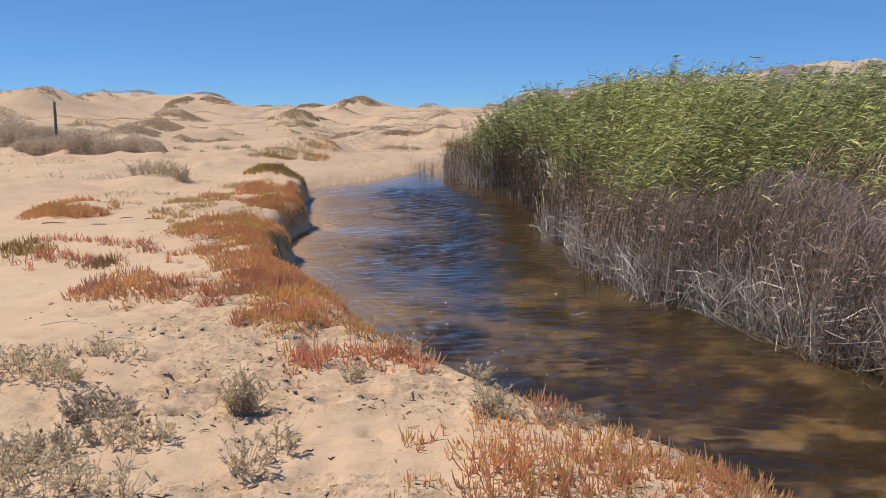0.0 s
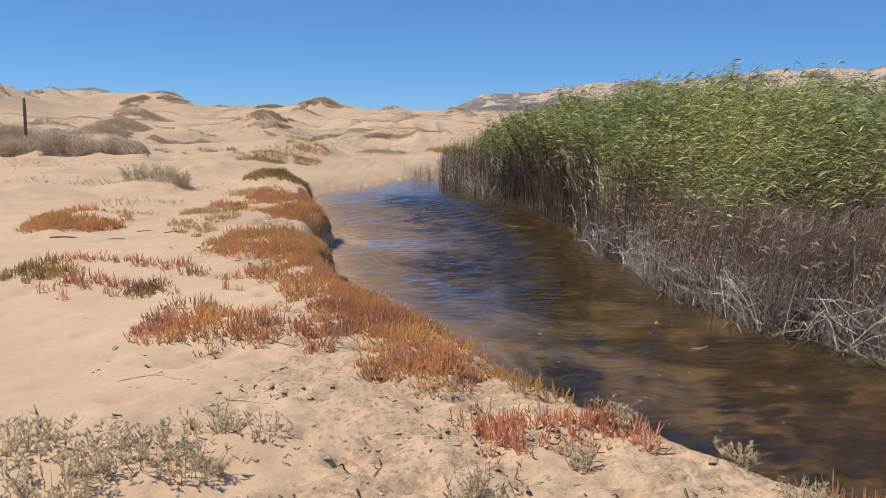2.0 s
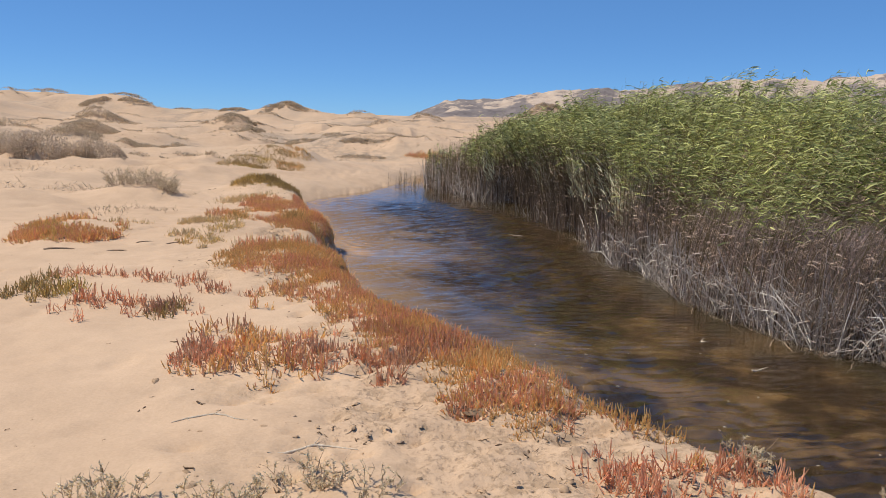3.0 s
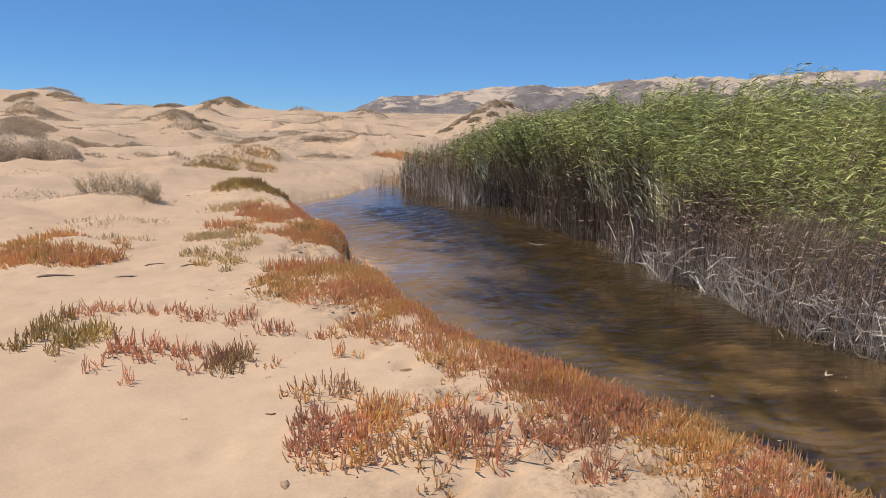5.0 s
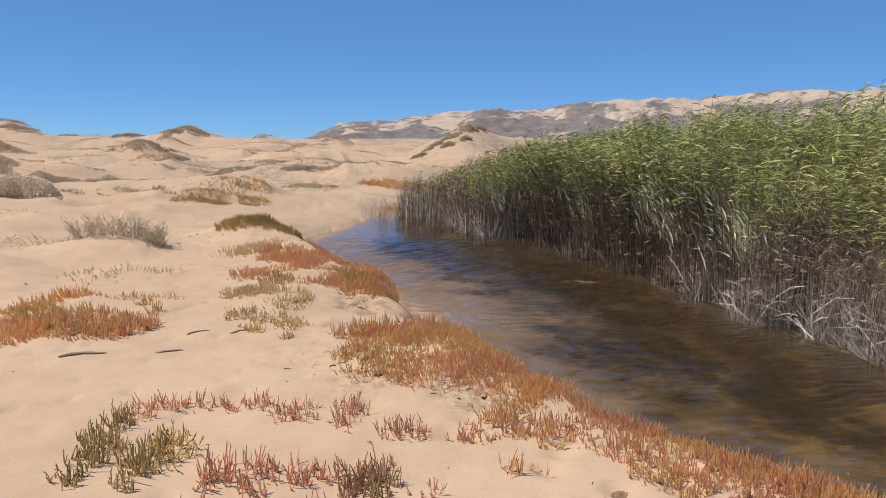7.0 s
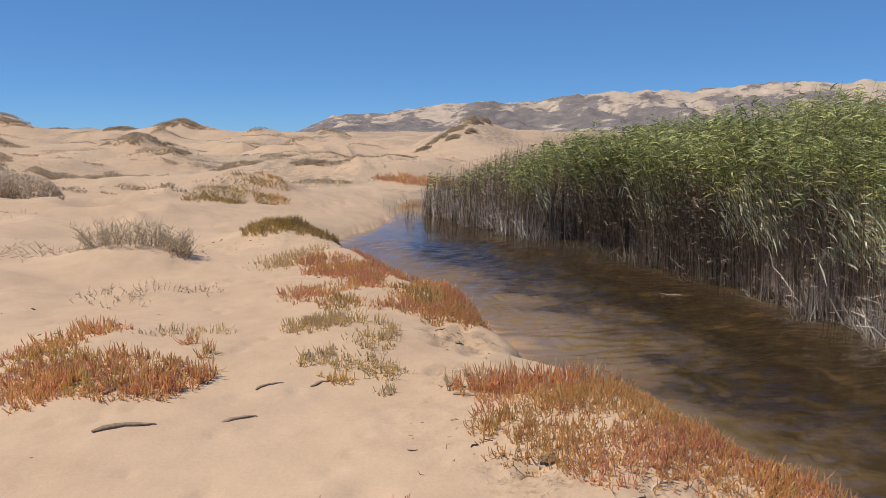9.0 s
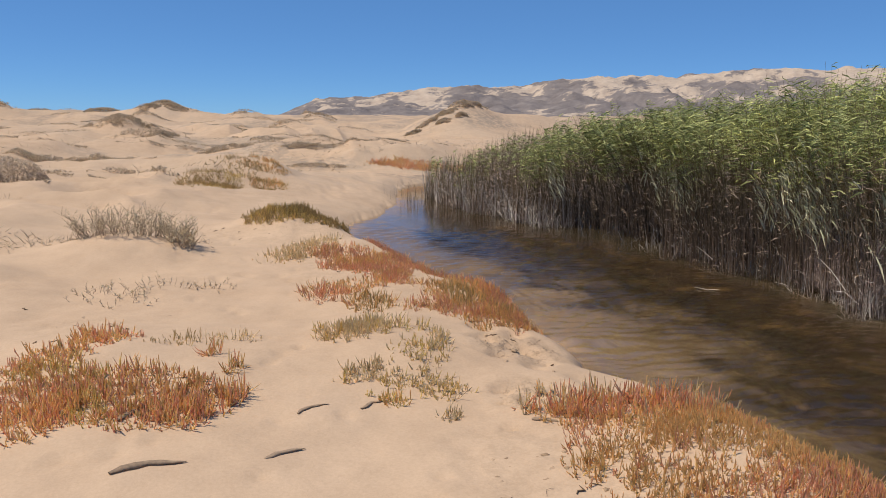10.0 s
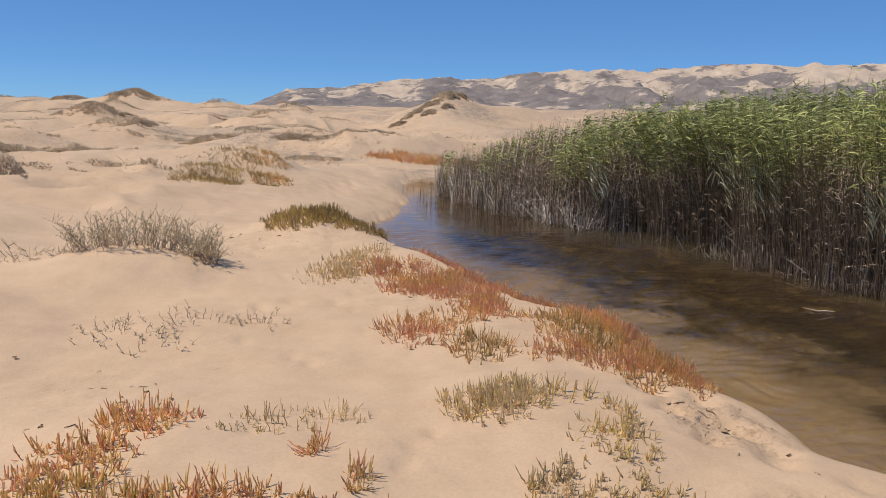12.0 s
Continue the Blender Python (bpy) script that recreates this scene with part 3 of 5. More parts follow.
def build_reeds():
    n_front, n_back = 7500, 4000
    y = np.concatenate([rng.uniform(3.2, 28.6, n_front), rng.uniform(3.2, 29.5, n_back)])
    d = np.concatenate([rng.random(n_front) ** 1.3 * 1.5 - 0.02, 1.4 + rng.random(n_back) ** 1.1 * 5.0])
    d = d + (vn(y * 0.9, y * 0, 51) - 0.5) * 0.5 + (vn(y * 2.6, y * 0, 53) - 0.5) * 0.35
    # a hollow where the bed overhangs the water
    cave = smooth(CAVE[0] - 0.8, CAVE[0], y) * smooth(CAVE[1] + 0.8, CAVE[1], y)
    d = d + 0.8 * cave
    x = np.interp(y, REED_Y, REED_X) + np.clip(d, -0.16, None)
    n = len(x)
    base = np.stack([x, y, ground_z(x, y) - 0.05], 1)
    h = reed_height(y) * rng.normal(0.95, 0.05, n) * (1 - (0.42 - 0.30 * smooth(12, 15, y)) * smooth(1.5, 0.0, d)) * (0.92 + 0.16 * vn(x * 0.8, y * 0.8, 52))
    h = h * (1 - rng.random(n) * 0.6 * smooth(21.5, 24, y) * smooth(1.6, 0.3, d))
    az = rng.uniform(0, 2 * np.pi, n)
    lean = np.stack([np.cos(az), np.sin(az), np.zeros(n)], 1) * rng.uniform(0.02, 0.10, n)[:, None] + WIND * (rng.uniform(0.06, 0.16, n) + 0.16 * smooth(15, 11, y))[:, None]
    lean[:, 0] -= np.where(d < 0.6, rng.uniform(0, 0.16, n) + 0.18 * smooth(12.5, 15, y) * smooth(23, 20, y), 0)
    lean[:, 0] -= 0.36 * cave * smooth(2.6, 1.0, d)
    k = np.linspace(0, 1, 4)
    pts = base[:, None] + np.stack([np.zeros((n, 4)), np.zeros((n, 4)), h[:, None] * k], -1) + lean[:, None] * (h[:, None] * k ** 1.8)[..., None]
    rad = rng.uniform(0.0035, 0.006, n)[:, None] * (1 - 0.65 * k)
    bed = tagged(new("reed_bed"), "dense bed of tall green reeds with grey dead stalks below, at the creek's edge", "reeds", kind="stuff")
    v, q, a, i = tubes(pts, rad, 3)
    rnd = rng.random(n)
    part("stalks", mesh_from("stalks", v, q, material=REED_STALK, along=a, rnd=rnd[i]), bed, "thin brown reed stalks", "stuff")

    def leaves(count, lo, hi, length, width, droop, mat, name, label, who, storey=0.0):
        own = rng.choice(who, count)
        f = rng.uniform(lo, hi, count) if lo < 0.5 else lo + (hi - lo) * rng.random(count) ** 0.62
        seg = np.clip((f * 3).astype(int), 0, 2)
        w = (f * 3 - seg)[:, None]
        p0 = pts[own, seg] * (1 - w) + pts[own, seg + 1] * w
        if storey:
            up = p0[:, 2] / reed_height(p0[:, 1])
            cut = storey + 0.06 * smooth(14.5, 11.5, p0[:, 1]) + 0.13 * smooth(11.5, 8.0, p0[:, 1]) + (0.30 + 0.2 * smooth(12, 15, p0[:, 1])) * (vn(p0[:, 0] * 1.1, p0[:, 1] * 1.1, 56) - 0.5) + rng.normal(0, 0.12, count)
            own, p0 = own[up > cut], p0[up > cut]
            count = len(own)
        ang = rng.normal(0, 0.65, count) + np.arctan2(WIND[1], WIND[0])
        out = np.stack([np.cos(ang), np.sin(ang), np.zeros(count)], 1)
        L = length * rng.uniform(0.6, 1.25, count)
        rise = rng.normal(0.28, 0.42, count) if droop < 1 else rng.uniform(-1.0, 0.2, count)
        fall = droop * rng.uniform(0.3, 1.3, count)
        kk = np.array([0, 0.5, 1.0])
        run = kk[None] * (1 - 0.15 * fall[:, None])
        up = rise[:, None] * kk - (np.abs(rise) * 0.5 + fall)[:, None] * 0.55 * kk ** 2
        p = p0[:, None] + out[:, None] * (run * L[:, None])[..., None] + np.array([0, 0, 1.0]) * (up * L[:, None])[..., None]
        side = np.cross(out, np.array([0, 0, 1.0])) + rng.normal(0, 0.8, (count, 3))
        side /= np.linalg.norm(side, axis=1, keepdims=True)
        wid = width * rng.uniform(0.7, 1.3, count)[:, None] * np.array([0.6, 1.0, 0.06])
        v, q, a, i = ribbons(p, wid, side)
        # Few bright leaves, tone in clumps: highlights and dark cavities put into colour.
        r = np.clip(rng.random(count) ** 2.0 * 0.95 + 0.40 * (vn(p0[:, 0] * 0.9, p0[:, 1] * 0.9, 55) - 0.3), 0, 1)
        part(name, mesh_from(name, v, q, material=mat, along=a, rnd=r[i]), bed, label, "stuff")

    sparse = rng.random(n) < smooth(20, 24.5, y) * 0.86
    every = np.where(~sparse)[0]
    front = np.where((d < 1.8) & (rng.random(n) < 0.40 + 0.60 * smooth(16, 12.5, y) + 0.3 * smooth(20, 23, y)))[0]
    eaves = np.where((d < 0.5) & (y > 13.5) & (y < 22) & (vn(x * 1.4, y * 1.4, 57) > 0.58))[0]
    leaves(160000, 0.52, 1.0, 0.15, 0.0175, 0.5, REED_GREEN, "green_leaves", "narrow green leaves blown to one side", every, 0.53)
    leaves(48000, 0.10, 0.85, 0.13, 0.009, 0.9, REED_DRY, "dry_leaves", "dry tan hanging leaves", front)
    # Extra leaves behind the front, added to stop light coming through the bed.
    inner = np.where((d > 1.5) & (d < 4.5) & (y > 13))[0]
    leaves(14000, 0.05, 0.75, 0.16, 0.022, 0.9, REED_DRY, "shade_leaves", "dry leaves added deep in the bed to block light", inner)
    leaves(2600, 0.42, 0.78, 0.15, 0.021, 1.0, REED_PALE, "hanging_leaves", "pale grey-green leaves hanging at the bed's front", eaves)
    # dead broken stalks, leaning out over the water
    m = 14000
    y = np.where(rng.random(m) < 0.74, 3.5 + 11.5 * rng.random(m), rng.uniform(11, 28.8, m))
    dd = rng.uniform(-0.04, 0.85, m)
    gone = smooth(CAVE[0] - 0.5, CAVE[0], y) * smooth(CAVE[1] + 0.5, CAVE[1], y) * 0.95 > rng.random(m)
    y = np.where(gone, rng.uniform(3.5, 13, m), y)
    x = np.interp(y, REED_Y, REED_X) + dd + (vn(y * 0.9, y * 0, 51) - 0.5) * 0.3 + (vn(y * 2.6, y * 0, 53) - 0.5) * 0.4
    L = (0.2 + np.minimum(rng.gamma(2.2, 0.17, m), 0.85)) * np.interp(y, [0, 8, 11, 15, 19, 22, 28], [1.4, 1.25, 1.0, 0.6, 0.6, 1.1, 1.2])
    ang = rng.uniform(0, 2 * np.pi, m)
    tip = np.abs(rng.normal(0, 0.33, m)) * np.interp(y, [0, 9, 13, 30], [2.2, 2.0, 1.3, 1.5])
    flat = rng.random(m) < np.interp(y, [0, 10, 15, 30], [0.46, 0.40, 0.15, 0.10])
    tip[flat] = rng.uniform(0.9, 1.5, flat.sum())
    L[flat] = np.minimum(L[flat], 0.55)
    dirv = np.stack([np.cos(ang) * np.sin(tip) - 0.07, np.sin(ang) * np.sin(tip), np.cos(tip)], 1)
    dirv[:, 0] = np.where(dirv[:, 0] < 0, dirv[:, 0] * 0.40, dirv[:, 0])
    dirv /= np.linalg.norm(dirv, axis=1, keepdims=True)
    z0 = ground_z(x, y) - 0.03 + np.where(flat, 0.55 * rng.random(m) ** 1.5, 0)
    kk = np.linspace(0, 1, 3)
    sag = rng.uniform(-0.12, 0.05, m)
    p = np.stack([x, y, z0], 1)[:, None] + dirv[:, None] * (L[:, None] * kk)[..., None] + np.array([0, 0, 1.0]) * (sag[:, None] * kk ** 2)[..., None]
    rad = (0.0028 + 0.006 * rng.random(m) ** 2)[:, None] * (1 - 0.5 * kk)
    v, q, a, i = tubes(p, rad, 3)
    part("dead_stalks", mesh_from("dead_stalks", v, q, material=REED_DEAD, along=a, rnd=rng.random(m)[i]), bed, "grey broken dead stalks", "stuff")
    # a thick brush of shredded dry leaf and twig in front of the stalks
    m = 72000
    y = 3.4 + 13.0 * rng.random(m) ** 1.25
    up = rng.random(m) ** 1.2
    x = np.interp(y, REED_Y, REED_X) + 0.10 + 0.9 * rng.random(m) ** 1.4 + 0.22 * up + (vn(y * 0.9, y * 0, 51) - 0.5) * 0.5 + (vn(y * 2.6, y * 0, 53) - 0.5) * 0.45
    z = 0.06 + up * np.interp(y, [0, 8, 12, 17], [1.35, 1.25, 0.9, 0.6]) * (0.75 + 0.5 * vn(x * 1.2, y * 1.2, 58))
    dv = rng.normal(0, 0.55, (m, 3)) + np.array([0.35, -0.15, 0.75])
    dv /= np.linalg.norm(dv, axis=1, keepdims=True)
    L = rng.uniform(0.08, 0.26, m)
    k = np.array([0, 1.0])
    p = np.stack([x, y, z], 1)[:, None] + dv[:, None] * (L[:, None] * k)[..., None]
    side = np.cross(dv, rng.normal(0, 1, (m, 3)))
    side /= np.linalg.norm(side, axis=1, keepdims=True) + 1e-9
    v, q, a, i = ribbons(p, rng.uniform(0.003, 0.008, m)[:, None] * np.array([1.0, 0.4]), side)
    part("dry_brush", mesh_from("dry_brush", v, q, material=REED_BRUSH, along=a, rnd=rng.random(m)[i]), bed, "mauve-brown shredded dry leaves", "stuff")
    # long pale canes, snapped and fallen across one another
    m = 760
    y = np.where(rng.random(m) < 0.8, 3.5 + 11.5 * rng.random(m) ** 1.4, rng.uniform(21.8, 28.2, m))
    x = np.interp(y, REED_Y, REED_X) + rng.uniform(-0.06, 0.35, m) + (vn(y * 0.9, y * 0, 51) - 0.5) * 0.3 + (vn(y * 2.6, y * 0, 53) - 0.5) * 0.4
    L = rng.uniform(0.35, 1.15, m) * np.interp(y, [0, 9, 15, 21, 25], [1.0, 0.8, 0.5, 0.8, 0.9])
    tip, ang = rng.uniform(0.25, 1.25, m), rng.uniform(0, 2 * np.pi, m)
    dv = np.stack([np.cos(ang) * np.sin(tip) * 0.55, np.sin(ang) * np.sin(tip), np.cos(tip)], 1)
    k = np.array([0, 0.45, 0.55, 1.0])
    p = np.stack([x, y, rng.uniform(-0.05, 0.35, m) * (tip > 0.8)], 1)[:, None] + dv[:, None] * (L[:, None] * k)[..., None]
    p[:, 3, 2] -= rng.uniform(0, 0.25, m) * L
    v, q, a, i = tubes(p, rng.uniform(0.0035, 0.0068, m)[:, None] * np.array([1.0, 0.95, 0.9, 0.6]), 4)
    part("pale_canes", mesh_from("pale_canes", v, q, material=REED_CANE, along=a, rnd=rng.random(m)[i]), bed, "long bleached snapped canes", "stuff")


build_reeds()


# ---------- glasswort and shrubs ----------
FORMS = {}


def shoot_forms(mat):
    """Eight shapes of one branched shoot, 0.1 m tall, in a material."""
    if mat not in FORMS:
        FORMS[mat] = []
        for _ in range(8):
            k = np.array([0, 0.15, 0.45, 0.75, 0.93, 1.0])
            bend = rng.normal(0, 0.010, 2)
            sway = rng.normal(0, 0.0022, (6, 2)) * np.array([0, 0.3, 1, 1, 1, 1])[:, None]
            stem = np.stack([bend[0] * k ** 1.5 + sway[:, 0], bend[1] * k ** 1.5 + sway[:, 1], 0.1 * k], -1)
            sets = [tubes(stem[None], 0.0027 * np.array([[0.7, 0.9, 1.05, 1.05, 0.9, 0.4]]), 5)]
            for _ in range(rng.integers(0, 3)):
                f, an = rng.uniform(0.08, 0.4), rng.uniform(0, 6.28)
                L = rng.uniform(0.03, 0.055)
                t = np.array([0, 0.3, 0.85, 1.0])
                p = np.array([bend[0] * f, bend[1] * f, 0.1 * f]) + np.stack([np.cos(an) * 0.011 * t ** 0.5, np.sin(an) * 0.011 * t ** 0.5, L * t], -1)
                sets.append(tubes(p[None], 0.0024 * np.array([[0.7, 1.0, 1.0, 0.4]]), 4))
            v, q, a, i = joined(*sets)
            FORMS[mat].append(mesh_from("shoot", v, q, material=mat, along=a, rnd=rng.random(i.max() + 1)[i]))
    return FORMS[mat]


def glasswort(spots, height, mats, label, name="glasswort_patch", density=1300, lean=0.26, group="glasswort on the bank", singles=0):
    """One patch of upright jointed shoots; spots: ellipses (x, y, rx, ry, turn, cover); below full cover the shoots stand in clumps."""
    xs, ys, rs, angles = [], [], [], []
    for sx, sy, rx, ry, turn, *cover in spots:
        d = cover[0] if cover else 1.0
        m = int(density * math.pi * rx * ry * max(1.0, d) * 1.15) + 6
        rr, aa = np.sqrt(rng.random(m)), rng.uniform(0, 2 * np.pi, m)
        edge = 1.1 + 0.55 * vn(np.cos(aa) * 2.3 + sx * 3, np.sin(aa) * 2.3 + sy * 3, 65)
        u, v, t = rr * edge * np.cos(aa) * rx, rr * edge * np.sin(aa) * ry, radians(turn)
        px, py = sx + u * np.cos(t) - v * np.sin(t), sy + u * np.sin(t) + v * np.cos(t)
        clump = 0.45 * vn(px * 9, py * 9, 61) + 0.9 * vn(px * 30, py * 30, 62) - 0.35 * rr ** 4
        keep = clump >= np.quantile(clump, max(0.0, 1 - 0.85 * d))
        xs.append(px[keep]), ys.append(py[keep]), rs.append(rr[keep]), angles.append((aa + t)[keep])
    x, y, rr, aa = (np.concatenate(v) for v in (xs, ys, rs, angles))
    mixed = rng.permutation(len(x))
    x, y, rr, aa = x[mixed], y[mixed], rr[mixed], aa[mixed]
    z = ground_z(x, y)
    ok = z > 0.16
    x, y, z, rr, aa, n = x[ok], y[ok], z[ok], rr[ok], aa[ok], int(ok.sum())
    cx, cy = float(x.mean()), float(y.mean())
    thing = tagged(new(name), label, "succulent plant", group)
    thing.location = (cx, cy, float(ground_z(cx, cy)[0]))
    origin = np.array(thing.location)
    h = 0.95 * height * rng.uniform(0.3, 1.2, n) * (1.1 - 0.45 * rr ** 3) * (0.6 + 0.8 * vn(x * 4, y * 4, 63))
    ang = rng.uniform(0, 2 * np.pi, n)
    ln = np.stack([np.cos(ang), np.sin(ang)], 1) * (np.abs(rng.normal(0, lean * 1.3, n)) * h)[:, None] + np.stack([np.cos(aa), np.sin(aa)], 1) * (0.35 * rr ** 2 * h)[:, None]
    kk, girth = (np.array([0, 0.35, 0.8, 1.0]), np.array([0.75, 1.0, 0.95, 0.35])) if cy < 12.4 else (np.array([0, 0.6, 1.0]), np.array([0.85, 1.0, 0.4]))

    def shoots(x, y, z, h, ln, r0, k=kk, g=girth):
        p = np.stack([x[:, None] + ln[:, 0:1] * k ** 0.7, y[:, None] + ln[:, 1:2] * k ** 0.7, (z - 0.01)[:, None] + h[:, None] * k], -1) - origin
        return tubes(p, r0[:, None] * g, 3)

    low_k, low_g = np.array([0, 0.6, 1.0]), np.array([0.85, 1.0, 0.4])

    which = np.clip((vn(x * 2.6, y * 2.6, 64) * 0.75 + rng.random(n) * 0.35 - 0.02) * len(mats), 0, len(mats) - 1e-6).astype(int)
    names = {WORT_MAUVE: ("mauve_foliage", "dull mauve-brown fleshy shoots"), WORT_RED: ("red_foliage", "red fleshy jointed shoots"), WORT_RUST: ("rust_foliage", "rust-coloured fleshy shoots"),
             WORT_GREEN: ("green_foliage", "yellow-green fleshy shoots"), WORT_OLIVE: ("olive_foliage", "olive fleshy shoots"), WORT_PALE: ("pale_foliage", "pale dry shoots")}
    own = min(n, singles)
    kinds = {mat: shoot_forms(mat) for mat in set(mats)} if own else {}
    for j in range(own):
        ob = part("shoot", kinds[mats[which[j]]][rng.integers(0, 8)], thing)
        ob.location = Vector((x[j], y[j], z[j] - 0.006)) - Vector(origin)
        ob.rotation_euler = (-ln[j, 1] / h[j], ln[j, 0] / h[j], rng.uniform(0, 6.28))
        ob.scale = (height / 0.1, height / 0.1, max(0.3, float(h[j]) / 0.1))
    for mat in dict.fromkeys(mats):
        w = np.where(np.array([mats[k] is mat for k in which]) & (np.arange(n) >= own))[0]
        if not len(w):
            continue
        rad = height * rng.uniform(0.022, 0.036, len(w)) + 0.0005
        a2 = rng.uniform(0, 2 * np.pi, len(w))
        off = np.stack([np.cos(a2), np.sin(a2)], 1) * (h[w] * rng.uniform(0.10, 0.24, len(w)))[:, None]
        f = rng.uniform(0.05, 0.4, len(w))
        v, q, a, i = joined(shoots(x[w], y[w], z[w], h[w], ln[w], rad),
                            shoots(x[w] + ln[w, 0] * f, y[w] + ln[w, 1] * f, z[w] + h[w] * f, h[w] * rng.uniform(0.3, 0.6, len(w)), off + ln[w] * 0.4, rad * 0.85, low_k, low_g),
                            shoots(x[w] + off[:, 1], y[w] - off[:, 0], z[w] + 0.004, h[w] * rng.uniform(0.15, 0.4, len(w)), off[:, ::-1] * 2.6, rad * 0.9, low_k, low_g))
        nm, lab = names[mat]
        part(nm, mesh_from(nm, v, q, material=mat, along=a, rnd=rng.random(i.max() + 1)[i]), thing, lab, "stuff")
    # woody runners low on the sand
    m = max(6, n // 30)
    s = rng.integers(0, n, m)
    aa = rng.uniform(0, 2 * np.pi, m)
    L = height * rng.uniform(0.3, 0.9, m)
    gx = x[s, None] + np.cos(aa)[:, None] * L[:, None] * kk
    gy = y[s, None] + np.sin(aa)[:, None] * L[:, None] * kk
    p = np.stack([gx, gy, ground_z(gx, gy) + 0.005], -1) - origin
    v, q, a, i = tubes(p, np.full((m, len(kk)), 0.003) * (1.0 - 0.6 * kk), 3)
    part("runner", mesh_from("runner", v, q, material=TWIG, along=a, rnd=rng.random(m)[i]), thing, "woody brown runners", "stuff")
    return thing


def shrub(x, y, rx, ry, height, stems, leaves, leaf, mat, label, name="saltbush", spread=0.7, group="saltbush on the sand", twig=0.003):
    z = float(ground_z(x, y)[0])
    thing = tagged(new(name), label, "shrub", group)
    thing.location = (x, y, z)
    aa, rr = rng.uniform(0, 2 * np.pi, stems), np.sqrt(rng.random(stems))
    bx, by = rr * np.cos(aa) * rx, rr * np.sin(aa) * ry
    bz = ground_z(x + bx, y + by) - z - 0.01
    h = height * rng.uniform(0.5, 1.1, stems) * (1.1 - 0.45 * rr ** 2)
    out = np.stack([np.cos(aa) * rr, np.sin(aa) * rr], 1) * spread + rng.normal(0, 0.28, (stems, 2))
    kk = np.linspace(0, 1, 5)
    p = np.stack([bx[:, None] + out[:, :1] * h[:, None] * kk ** 1.2, by[:, None] + out[:, 1:] * h[:, None] * kk ** 1.2, bz[:, None] + h[:, None] * kk], -1)
    p[:, 1:] += rng.normal(0, 0.035 * height, (stems, 4, 3))
    sets = [tubes(p, np.full((stems, 1), twig) * (1.15 - 0.8 * kk), 3)]
    # side twigs
    m = stems * 3
    own, f = rng.integers(0, stems, m), rng.uniform(0.2, 0.85, m)
    seg = (f * 4).astype(int)
    w = (f * 4 - seg)[:, None]
    p0 = p[own, seg] * (1 - w) + p[own, seg + 1] * w
    dv = rng.normal(0, 1, (m, 3))
    dv[:, 2] = np.abs(dv[:, 2]) * 0.8 + 0.5
    dv /= np.linalg.norm(dv, axis=1, keepdims=True)
    L = height * rng.uniform(0.15, 0.4, m)
    k3 = np.array([0, 0.5, 1.0])
    tw = p0[:, None] + dv[:, None] * (L[:, None] * k3)[..., None]
    sets.append(tubes(tw, np.full((m, 1), twig * 0.6) * (1.1 - 0.7 * k3), 3))
    v, q, a, i = joined(*sets)
    part("twig_work", mesh_from("twig_work", v, q, material=TWIG, along=a, rnd=rng.random(i.max() + 1)[i]), thing, "brown twiggy branches", "stuff")
    leaves = int(leaves * (1.6 if leaf < 0.018 else 1.0))
    own, f = rng.integers(0, m, leaves), rng.uniform(0.0, 2.0, leaves)
    seg = np.clip(f.astype(int), 0, 1)
    w = (f - seg)[:, None]
    p0 = tw[own, seg] * (1 - w) + tw[own, seg + 1] * w
    d2 = dv[own] * 0.8 + rng.normal(0, 0.6, (leaves, 3))
    d2 /= np.linalg.norm(d2, axis=1, keepdims=True)
    side = np.cross(d2, rng.normal(0, 1, (leaves, 3)))
    side /= np.linalg.norm(side, axis=1, keepdims=True) + 1e-9
    LL = leaf * rng.uniform(0.6, 1.3, leaves)
    pl = p0[:, None] + d2[:, None] * (LL[:, None] * np.array([0, 1.0]))[..., None]
    v, q, a, i = ribbons(pl, LL[:, None] * np.array([0.42, 0.14]), side)
    part("foliage", mesh_from("foliage", v, q, material=mat, along=a, rnd=rng.random(leaves)[i]), thing, "", "stuff")
    return thing


G, R_, U, P_ = WORT_GREEN, WORT_RED, WORT_RUST, WORT_PALE
O_, M_ = WORT_OLIVE, WORT_MAUVE
glasswort([(0.35, 3.63, 0.16, 0.31, 1, 0.8), (0.38, 3.3, 0.2, 0.16, 1), (0.63, 3.42, 0.18, 0.28, 1), (0.88, 3.68, 0.17, 0.26, 1), (0.87, 3.36, 0.23, 0.28, 1), (1.08, 3.42, 0.19, 0.25, 1), (1.22, 3.32, 0.18, 0.2, 1), (1.4, 3.36, 0.11, 0.49, 1), (-0.04, 3.65, 0.08, 0.1, 1, 0.3), (-0.05, 3.24, 0.1, 0.14, 1, 0.3), (0.09, 3.77, 0.08, 0.1, 1, 0.3)], 0.085, [U, R_, U, R_, G], "rust and yellow-green glasswort mat on the creek bank")
glasswort([(0.64, 4.46, 0.09, 0.45, 1), (0.72, 4.2, 0.08, 0.11, 1)], 0.085, [R_, U], "bright red glasswort fringe along the bank")
glasswort([(-0.86, 5.19, 0.13, 0.13, -4, 0.7), (-0.75, 4.94, 0.11, 0.26, -4, 0.7), (-0.56, 5.18, 0.15, 0.14, -4, 0.8), (-0.36, 5.17, 0.15, 0.13, -4, 0.8), (-0.2, 5.2, 0.09, 0.07, -4), (-0.05, 5.08, 0.07, 0.16, -4)], 0.115, [R_, R_, U], "small red glasswort tuft on trampled sand", singles=200)
